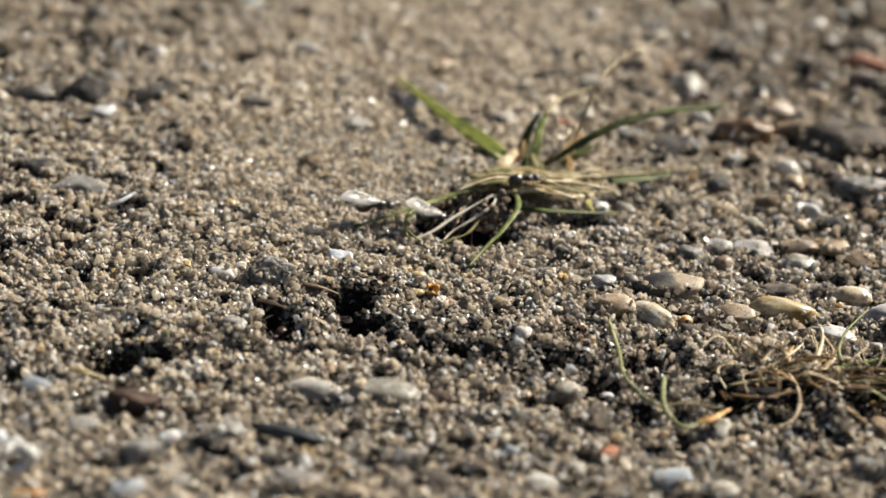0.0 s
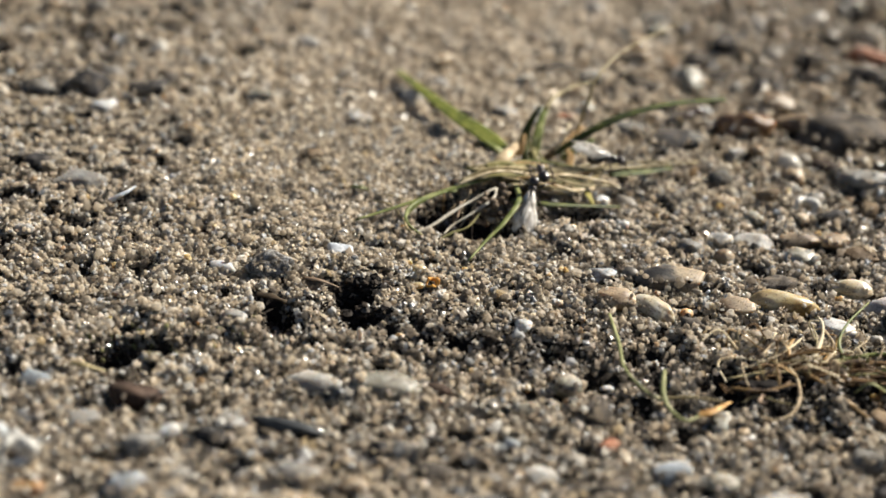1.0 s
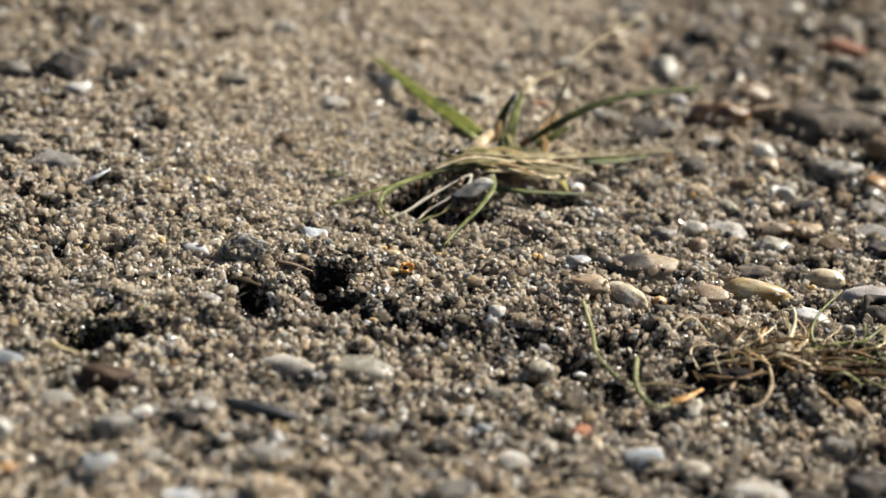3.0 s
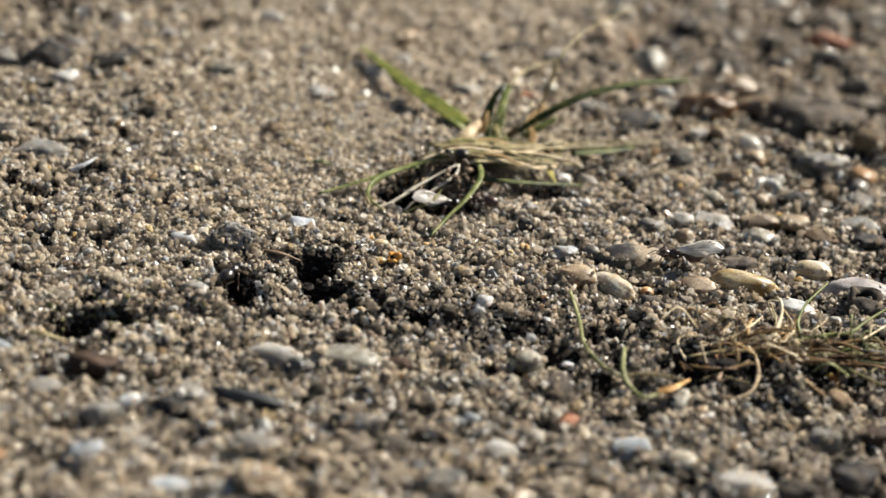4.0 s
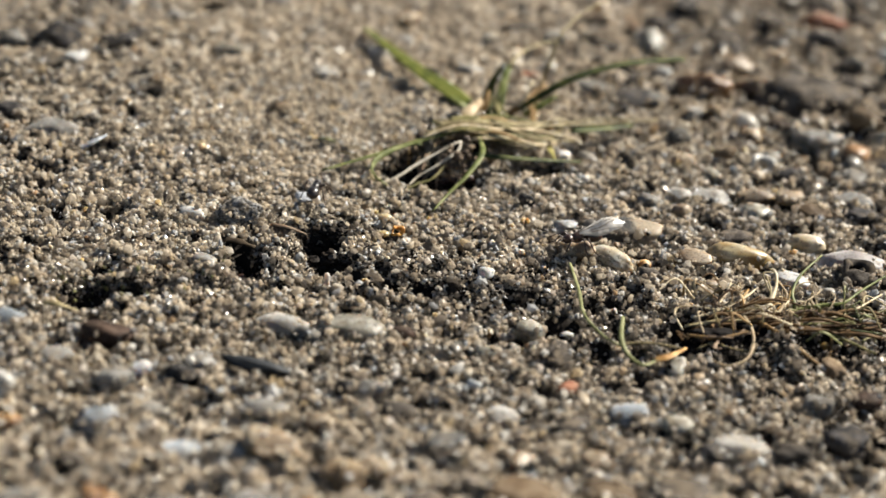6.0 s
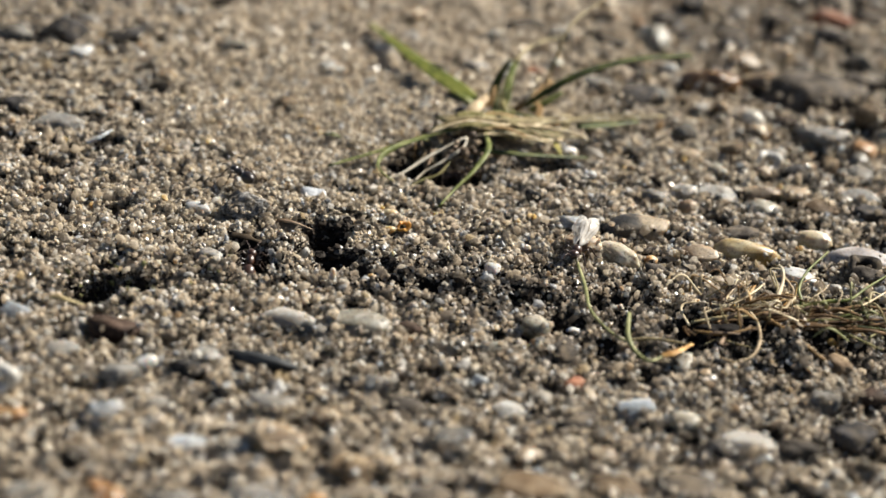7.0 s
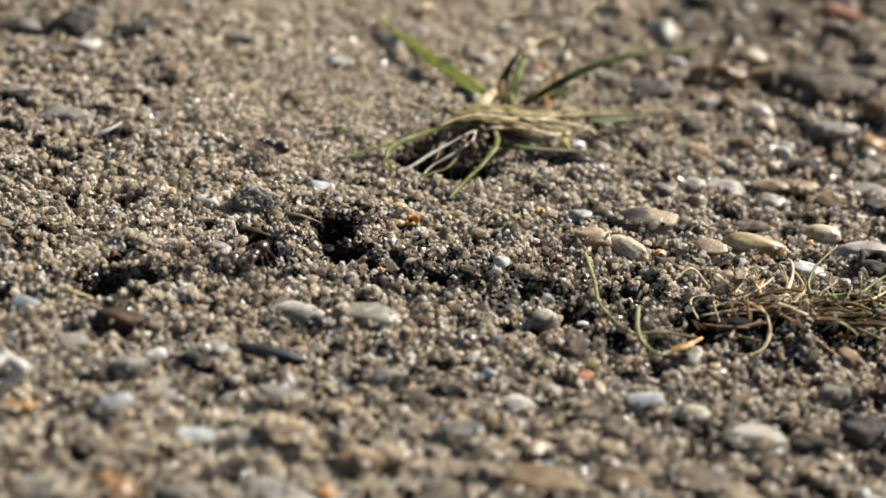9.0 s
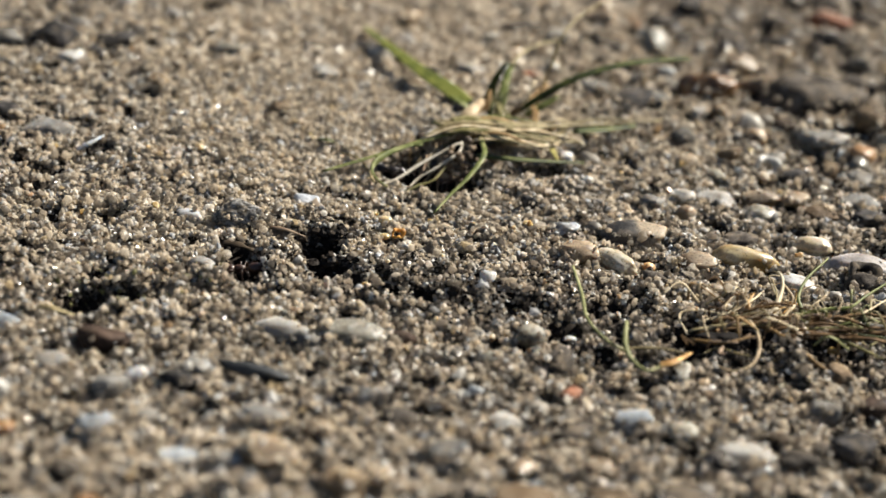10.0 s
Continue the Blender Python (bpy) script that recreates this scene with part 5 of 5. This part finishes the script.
for seed, span in ((26, (-58, -36)), (27, (42, 114))):
    grains("sand", 17000 if seed == 26 else 30000, 0.14, 0.38, SAND, "beige sand lying out of focus", seed, sand_share, 0, 0.15, span)
    grains("coarse_sand", 1500 if seed == 26 else 3000, 0.3, 0.55, SAND, "larger beige grains lying out of focus", seed + 40, sand_share, 1, 0.15, span)
    grains("clear_sand", 5000 if seed == 26 else 7000, 0.16, 0.4, CLEAR, "clear quartz grains lying out of focus", seed + 50, sand_share, 1, 0.1, span)
    grains("fine_sand", 14000 if seed == 26 else 20000, 0.2, 0.4, DUST, "fine pale sand lying out of focus", seed + 10, dust_share, -1, 0.4, span)
    grains("soil", 1800 if seed == 26 else 4000, 0.24, 0.5, SOIL_AND_SHADE, "dark soil and painted shade in gaps, out of focus", seed + 30, soil_shade_share, 1, 0.15, span, 5, 0.0)
    if seed == 27:
        grains("fine_sand", 11000, 0.28, 0.55, DUST, "pale dry sand drifted far behind the tuft", 47, lambda x, y: np.exp(-(((x + 4) / 30) ** 4 + ((y - 78) / 42) ** 4)) * (1 - soil_shade_share(x, y)), -1, 0.0, span, 8)
    grains("grit", 3200 if seed == 26 else 5000, 0.2, 0.5, GRIT, "grey grit lying out of focus", seed + 20, grit_share, 1, 0.15, span)


# ---- coarse single grains bedded in the ground ----
def single_grains():
    rng = random.Random(31)
    tones = ["pale", "tan", "cream", "grey", "honey", "pale", "olive"]
    shapes = []
    for n, tone in enumerate(tones * 2):
        ob = part("sand_grain", lump(1, 0.85, 0.8, 500 + n, 0.55, 2, 0.25, 0.0, 0.95), STONES[tone][0], ground, smooth=False)
        shapes.append(ob)
    made = list(shapes)
    while len(made) < 280:
        ob = rng.choice(shapes).copy()
        scene.collection.objects.link(ob)
        made.append(ob)
    for ob in made:
        while True:
            x, y = rng.uniform(-42, 46), rng.uniform(-24, 34)
            if hollow_depth(np.array(x), np.array(y)) < 0.15 and not any((x - a) ** 2 + (y - b) ** 2 < (0.5 * c) ** 2 for a, b, c, *_ in PEBBLES):
                break
        s = rng.uniform(0.65, 1.1)
        ob.matrix_basis = pose(x * MM, y * MM, (float(rise(x, y)) + 0.22 * s) * MM, rng.uniform(-40, 40), rng.uniform(-40, 40), rng.uniform(0, 360)) @ Matrix.Diagonal((s, s, s, 1))


single_grains()


# ---- ants ----
def limb(points, thick, parent, name, at, mat):
    bm = bmesh.new()
    for a, b, r0, r1 in zip(points, points[1:], thick, thick[1:]):
        seg = strip([a, tuple((Vector(a) + Vector(b)) / 2), b], 2 * r0, 2 * r0, r1 / r0, 0.85, 3, sides=6)
        me = bpy.data.meshes.new("segment")
        seg.to_mesh(me)
        seg.free()
        bm.from_mesh(me)
        bpy.data.meshes.remove(me)
    ob = part(name, bm, mat, parent)
    ob.location = Vector(at) * MM
    return ob


def wing_part(parent, name, length, chord, side, at, turn):
    """A clear wing with raised veins, thin but solid."""
    bm = bmesh.new()
    top, low = [], []
    outline = []
    for i in range(22):
        s = i / 21
        outline.append((s * length, chord * 0.36 * math.sin(math.pi * min(1, s * 1.05)) ** 0.55 * (0.35 + 0.65 * s)))
    for i in range(21, -1, -1):
        s = i / 21
        outline.append((s * length, -chord * 0.64 * math.sin(math.pi * min(1, s * 1.02)) ** 0.7 * (0.3 + 0.8 * s)))
    for u, v in outline:
        z = 0.10 * math.sin(u * 2.4) * (1 + v)
        top.append(bm.verts.new((side * v, -u, z + 0.02)))
        low.append(bm.verts.new((side * v, -u, z - 0.02)))
    n = len(outline)
    for i in range(21):
        j = n - 1 - i
        bm.faces.new((top[i], top[i + 1], top[j - 1], top[j]))
        bm.faces.new((low[j], low[j - 1], low[i + 1], low[i]))
    for i in range(n):
        bm.faces.new((top[i], low[i], low[(i + 1) % n], top[(i + 1) % n]))
    bmesh.ops.remove_doubles(bm, verts=bm.verts, dist=1e-5)
    w = part(name, bm, WING, parent, "clear veined wing")
    w.matrix_basis = pose(at[0] * MM, at[1] * MM, at[2] * MM, *turn)
    for a, b in [((0, 0), (0.16, 0.95)), ((0, 0), (-0.12, 0.85)), ((0, 0), (-0.4, 0.6)), ((-0.05, 0.45), (-0.3, 0.8))]:
        pts = [(side * chord * (a[0] + (b[0] - a[0]) * s), -length * (a[1] + (b[1] - a[1]) * s),
                0.035 + 0.10 * math.sin(length * (a[1] + (b[1] - a[1]) * s) * 2.4)) for s in (0, 0.33, 0.66, 1)]
        part("vein", strip(pts, 0.07, 0.05, 0.5, sides=5), VEIN, w)
    return w


def make_ant(label, scale, mat, winged):
    """An ant: it looks along +y and stands on z = 0."""
    ant = tagged(new("winged_ant" if winged else "ant"), label, "ant", "ants on the sand")
    s = scale

    def body(name, wx, wy, wz, y, z, seed, pitch=0):
        bm = lump(wx * s, wy * s, wz * s, seed, 0.05, 3)
        bmesh.ops.rotate(bm, verts=bm.verts, matrix=Matrix.Rotation(radians(pitch), 3, "X"))
        ob = part(name, bm, mat, ant)
        ob.location = (0, y * s * MM, z * s * MM)
        return ob

    head = body("head", 0.98, 1.0, 0.78, 1.14, 0.95, 401, -18)
    body("thorax", 0.78 if not winged else 0.95, 1.3, 0.8 if not winged else 1.0, 0.22, 1.0, 402)
    body("petiole", 0.3, 0.24, 0.42, -0.52, 0.95, 403)
    body("gaster", 1.32, 1.75, 1.24, -1.4, 1.0, 404, 8)
    for side in (-1, 1):
        eye = lump(0.12 * s, 0.2 * s, 0.2 * s, 405, 0.02, 2)
        bmesh.ops.translate(eye, verts=eye.verts, vec=(side * 0.38 * s, 0.1 * s, 0.12 * s))
        part("eye", eye, ANT_BLACK, head)
        limb([(0, 0, 0), (side * 0.32 * s, 0.5 * s, 0.28 * s), (side * 0.5 * s, 1.15 * s, -0.1 * s)], (0.05 * s, 0.05 * s, 0.06 * s), head, "antenna",
             (side * 0.16 * s, 0.38 * s, 0.1 * s), ANT_LEG)
        limb([(0, 0, 0), (-side * 0.1 * s, 0.2 * s, -0.05 * s)], (0.07 * s, 0.03 * s), head, "jaw", (side * 0.16 * s, 0.42 * s, -0.16 * s), ANT_LEG)
    legs = []
    for n, (y0, reach) in enumerate([(0.6, 1.0), (0.22, 0.05), (-0.15, -1.15)]):
        for side in (-1, 1):
            leg = limb([(0, 0, 0), (side * 0.75 * s, reach * 0.4 * s, 0.45 * s), (side * 1.25 * s, reach * 0.9 * s, -0.55 * s), (side * 1.6 * s, reach * 1.25 * s, -0.78 * s)],
                       (0.075 * s, 0.07 * s, 0.05 * s, 0.03 * s), ant, "leg", (side * 0.2 * s, y0 * s, 0.78 * s), ANT_LEG)
            legs.append((leg, 1 if (n + (side > 0)) % 2 else -1))
    wings = []
    if winged:
        for side in (-1, 1):
            fore = wing_part(ant, "forewing", 4.5 * s, 2.0 * s, side, (side * 0.16 * s, 0.3 * s, 1.44 * s), (-16, side * 34, side * 1))
            hind = wing_part(ant, "hindwing", 3.2 * s, 1.4 * s, side, (side * 0.24 * s, 0.05 * s, 1.32 * s), (-12, side * 42, side * 1))
            wings += [(fore, side), (hind, side)]
    return ant, legs, wings


def footing(x, y):
    """What an ant's feet reach: the highest of the grains round it."""
    g = np.linspace(-1.2, 1.2, 7)
    gx, gy = np.meshgrid(x + g, y + g)
    return float(np.mean(rise(gx, gy)) + np.max(rise(gx, gy))) / 2 + 0.8


def spots(rows):
    """Rows of seconds, x, y, height (near 0: on the ground), heading (0 along +y, left positive), pitch, lean."""
    return [(t, pose(x * MM, y * MM, (footing(x, y) if abs(up) < 0.15 else up) * MM, pitch, lean, turn)) for t, x, y, up, turn, pitch, lean in rows]


def step_rows(rows, at, sign):
    """A leg swings to and fro as far as its ant has gone."""
    times = [r[0] for r in rows]
    gone = np.concatenate([[0], np.cumsum([math.dist(a[1:4], b[1:4]) for a, b in zip(rows, rows[1:])])])
    out = []
    for i in range(0, 101):
        t = i / 10
        g = float(np.interp(t, times, gone))
        swing = sign * 16 * math.sin(g * 2.6)
        out.append((t, pose(at[0], at[1], at[2], 0, 0, swing)))
    return out


def send(made, rows, flights=()):
    ant, legs, wings = made
    walk(ant, spots(rows))
    for leg, sign in legs:
        walk(leg, step_rows(rows, tuple(leg.location), sign))
    for wing, side in wings if flights else ():
        shut = wing.matrix_basis.copy()
        at = shut.translation
        beat = []
        for a, b in flights:  # between a and b seconds the wings are spread and beat
            if a > 0:
                beat += [(a - 0.08, shut)]
            n = 0
            while a + n * 0.1 <= b + 0.001:
                beat.append((a + n * 0.1, pose(*at, -84 if n % 2 else -50, side * 28, 0)))
                n += 1
            if b < 10:
                beat += [(b + 0.08, shut)]
        if beat[0][0] > 0:
            beat.insert(0, (0, shut))
        if beat[-1][0] < 10:
            beat.append((10, shut))
        walk(wing, beat)


def motions():
    # a winged male crosses the tuft and takes off
    send(make_ant("dark winged ant with clear wings folded over its back", 1.12, ANT_BLACK, True), [
        (0, -10.1, 15.8, 1.2, -70, 0, 0), (0.1, -8.3, 16.4, 1.4, -70, 0, 0), (0.2, -6.5, 18.5, 1.6, -75, 5, 0), (0.3, -4.7, 20.8, 2, -50, 12, 0), (0.4, -3.5, 22.8, 2.2, -40, 14, 0),
        (0.5, -1.7, 24.1, 2.4, -45, 14, 0), (0.6, 1.2, 25.7, 3, -80, 0, 0), (0.7, 5.2, 26.1, 3.2, -85, 0, 0), (0.8, 9.3, 26.9, 3.2, -90, 0, 0),
        (0.9, 13.5, 28.8, 3, -90, 0, 0), (1, 14.2, 27.9, 3, -85, 0, 0), (1.05, 14.3, 27.8, 3, -80, 5, 0), (1.15, 15.4, -8.0, 24, -60, 25, 0), (1.35, 7.7, -117.9, 70, -60, 25, 0), (1.8, 130, 260, 140, -60, 20, 0), (10, 400, 700, 300, -60, 20, 0)], [(1.1, 10.0)])
    # a second one climbs about the root hollow
    send(make_ant("dark winged ant climbing among straw, wings hanging down", 1.12, ANT_BLACK, True), [
        (0, -3.9, 16.2, 0.2, -70, -10, 0), (0.2, -1.7, 16.4, -0.2, -80, -5, 10), (0.3, 1.0, 16.4, 0.6, -85, 0, 0), (0.4, 2.3, 16.8, 0.8, -80, 10, 0), (0.5, 3.4, 16.5, 1.2, -65, 25, 0), (0.6, 4.4, 17.3, 1.8, -40, 45, 0),
        (0.7, 5.8, 18.8, 2.8, -15, 62, 0), (0.9, 6.0, 18.7, 3, -12, 62, 0), (1.2, 6.1, 19.5, 3, -10, 60, 0), (1.4, 5.7, 19.4, 3, -30, 60, 0), (1.5, 5.6, 18.6, 2.6, 20, 50, 0), (1.6, 5.2, 17.8, 2.2, 55, 38, 0), (1.75, 4.8, 17.2, 1.8, 80, 12, 0),
        (1.9, 5.0, 17.0, 1.6, 88, 0, 0), (2.1, 4.6, 17.0, 1.6, 92, -5, 0), (2.3, 3.0, 17.2, 1.6, 110, -10, 0), (2.5, 2.2, 18.2, 2.2, 125, -20, 0), (2.7, 1.9, 17.1, 1.8, 125, -20, 0), (3.3, 0.4, 15.8, -0.4, 40, -10, 0),
        (3.8, 1.3, 15.2, -0.9, -40, 0, 0), (4, 1.0, 15.4, -0.8, -60, 0, 0), (4.3, -3.4, 17.0, 0.2, -85, 0, 0), (4.5, -2.2, 15.8, -0.4, -80, 0, 0), (4.7, -1.4, 16.1, 0, -75, 0, 0), (4.9, -0.2, 23.1, -2, -60, -20, 0), (5.3, 1.1, 26.0, -3, -60, -20, 0), (10, 0.6, 28.6, -3, -60, -20, 0)])
    # a third one lands among the pebbles, rests and flies off
    send(make_ant("dark winged ant resting on a tan pebble, wings held back", 1.12, ANT_BROWN, True), [
        (0, 300, 400, 260, 80, 0, 0), (3.4, 120, 60, 80, 85, 0, 0), (3.7, 30.0, 5.5, 8, 88, 0, 0), (3.8, 26.5, 4.5, 1.8, 88, 0, 0), (4, 24.6, 4.2, 1.4, 88, 0, 0), (4.2, 23.6, 4.4, 1.4, 90, 0, 0), (4.3, 22.8, 4.5, 1.2, 90, 0, 0), (4.5, 21.6, 1.4, 1, 108, 0, 0), (4.7, 21.8, 1.5, 1, 105, 0, 0), (4.8, 21.2, 1.5, 1.4, 92, 0, 0),
        (4.9, 20.7, 1.5, 2, 85, 0, 0), (5, 20.7, 1.6, 2, 88, 0, 0), (5.2, 18.9, 0.6, 2, 90, 0, 0), (5.3, 16.9, -0.9, 2, 105, -5, 0), (5.4, 15.1, -1.6, 1.8, 125, -5, 0), (5.5, 15.4, -2.3, 1.8, 150, 0, 0), (5.6, 15.0, -1.2, 1.8, 120, 0, 0), (5.7, 14.9, -0.5, 1.8, 105, 0, 0),
        (6.2, 14.5, -1.5, 1.4, 130, 0, 0), (6.8, 14.1, -3.3, 1, 172, 0, 0), (7, 13.9, -3.1, 0.8, 165, 0, 0), (7.2, 13.7, -3.3, 0.8, 140, 0, 0), (7.5, 13.7, -3.4, 0.8, 122, 0, 0), (7.7, 13.6, -3.4, 0.8, 105, 0, 0), (7.8, 13.7, -3.4, 0.8, 92, 0, 0),
        (7.9, 13.5, -4.0, 2.4, 50, 20, 0), (8, 14.3, -0.8, 3.2, 10, 20, 0), (8.03, 14.6, -0.5, 4.2, 10, 25, 0), (8.12, 8.3, -64.2, 50, 0, 50, 0), (8.4, 20, 160, 160, 0, 40, 0), (10, 60, 700, 400, 0, 30, 0)], [(0.0, 3.7), (7.9, 10.0)])
    # a worker leaves the burrow and wanders over the sand
    send(make_ant("small black ant crawling over the sand", 1.0, ANT_BLACK, False), [
        (0, -17.5, -7.6, -3.4, 20, 0, 0), (3.2, -17.5, -8.0, -3.2, 60, 0, 0), (3.5, -18.4, -9.8, -0.8, 80, 20, 0), (3.8, -19.7, -6.7, 0, 40, 0, 0), (4, -18.4, -5.6, 0, -20, 0, 0), (4.3, -17.6, -9.6, 0, -30, 5, 0), (4.4, -16.2, -10.5, 0, -60, 5, 0), (4.5, -14.7, -8.1, 0, -70, 0, 0), (4.6, -13.6, -3.4, 0, -60, 0, 0), (4.7, -13.5, -4.6, 0, 20, 0, 0), (4.8, -14.1, -4.0, 0, 40, 0, 0),
        (5, -14.4, -2.8, 0, 60, 0, 0), (5.2, -15.5, -1.1, 0, 10, 0, 0), (5.4, -15.0, 2.1, 0, -50, 0, 0), (5.5, -14.0, 4.0, 0, -70, 5, 0), (5.7, -11.8, 3.1, 0, -95, 0, 0), (6.1, -13.0, 6.2, 0, 30, 0, 0), (6.5, -17.7, 5.3, 0, 90, 0, 0), (6.8, -20.3, 3.7, 0, 110, 0, 0), (7, -20.7, 5.7, 0, 40, 0, 0),
        (7.3, -21.0, 6.0, 0, -20, 0, 0), (7.5, -20.5, 8.1, 0, -15, 0, 0), (7.8, -20.3, 8.9, 0, -20, 0, 0), (8, -19.6, 9.9, 0, -40, 0, 0), (8.3, -19.5, 10.1, 0, -45, 0, 0), (8.5, -18.9, 12.2, 0, -45, 0, 0), (8.9, -19.0, 12.5, 0, -20, 0, 0), (9, -19.2, 12.0, 0, 60, 0, 0),
        (9.1, -19.5, 9.3, 0, 110, 0, 0), (9.2, -20.2, 6.8, 0, 100, 0, 0), (9.4, -21.4, 9.5, 0, 20, 0, 0), (9.5, -21.4, 10.5, 0, 0, 0, 0), (9.6, -18.3, 14.0, 0, -80, 0, 0), (9.8, -10.9, 16.9, 0, -85, 0, 0), (10, -5.2, 18.1, 0, -90, 0, 0)])
    # a worker busy in the burrow mouth
    send(make_ant("brown ant at the mouth of a dark burrow", 1.0, ANT_BROWN, False), [
        (0, -17.6, -8.4, -2.6, 160, 0, 0), (0.8, -17.6, -9.0, -2.8, 120, 0, 0), (1.3, -17.5, -8.2, -3.4, 60, 0, 0), (5.8, -17.5, -8.2, -3.4, 30, 0, 0), (6.8, -17.6, -9.4, -1.6, 10, 20, 0), (7.4, -17.2, -11.7, 1.2, -10, 25, 0), (8.1, -17.4, -13.0, 1.3, 10, 32, 0), (8.5, -17.3, -12.8, 1.3, 0, 32, 0), (8.8, -17.5, -12.4, 0.8, 80, 10, 0), (9, -17.4, -13.5, 1.2, 165, 0, 0), (9.1, -18.1, -12.9, 0.1, 140, 0, 0), (9.5, -18.5, -10.9, 0, 120, 0, 0), (10, -17.8, -8.0, 0, 100, 0, 0)])
    # a worker on top of the straw
    send(make_ant("black ant clambering over the straw of the tuft", 0.98, ANT_BLACK, False), [
        (0, 5.2, 21.2, 3.6, -60, 0, 0), (0.5, 6.4, 22.2, 3.6, -60, 0, 0), (1, 6.8, 21.7, 3.6, 10, 0, 0), (1.2, 3.9, 21.0, 3.6, 80, 0, 0), (1.5, 4.2, 21.2, 3.6, 60, 10, 0), (1.8, 4.0, 21.2, 3.6, 60, 0, 0), (2.1, 2.8, 21.3, 3.4, 80, 0, 0), (2.3, 1.2, 22.6, 2.8, 80, 0, 0), (2.5, -0.0, 24.1, 2.4, 85, 0, 0), (2.7, 0.4, 24.6, 2.4, 70, 0, 0),
        (3.8, 1.4, 21.9, 2.4, 90, 0, 0), (4, 1.0, 21.9, 2.4, 85, 0, 0), (4.3, 0.6, 22.2, 2.4, 80, 0, 0), (4.6, 0.2, 21.1, 2.4, 60, 0, 0), (4.8, -0.8, 25.0, 1.8, 20, 0, 0), (5, 0.6, 28.2, 1, -70, 0, 0), (5.5, 2.5, 29.8, 0.8, -80, 0, 0), (10, 2.6, 33.3, 0.8, -60, 0, 0)])
    # a brown worker circling the hollow
    send(make_ant("reddish-brown ant running beside the grass tuft", 0.95, ANT_BROWN, False), [
        (0, 26.0, 60.0, 0, 120, 0, 0), (1.6, 21.9, 31.9, 0, 150, 0, 0), (2, 16.7, 17.8, 0, 120, 0, 0), (2.3, 17.6, 17.7, 0, 110, 0, 0), (2.5, 12.4, 13.2, 0, 100, 0, 0), (2.7, 9.1, 9.0, 0, 80, 0, 0), (3.4, 5.7, 12.3, 0, 40, 0, 0), (3.8, 4.9, 14.3, 0, 60, 0, 0), (4, 4.5, 14.6, 0, 80, 0, 0), (4.2, 4.1, 16.6, -0.5, 90, -10, 0), (4.6, 2.9, 17.5, -1.5, 90, -10, 0), (10, 1.5, 17.7, -1.5, 90, -10, 0)])
    # the glossy back of an ant low in the hollow
    send(make_ant("glossy black ant sitting deep in the root hollow", 0.95, ANT_BLACK, False), [
        (0, -2.9, 21.6, -2.5, 30, 0, 0), (1.9, -1.7, 15.8, -2.2, 20, 0, 0), (2.3, 0.2, 13.7, -0.6, 170, 0, 0), (2.5, -0.1, 12.7, -0.6, 175, 0, 0), (2.7, -0.0, 13.0, -0.8, 180, 0, 0), (3.4, 0.4, 17.8, -2.4, 150, 0, 0), (10, -1.1, 22.0, -2.4, 150, 0, 0)])


motions()
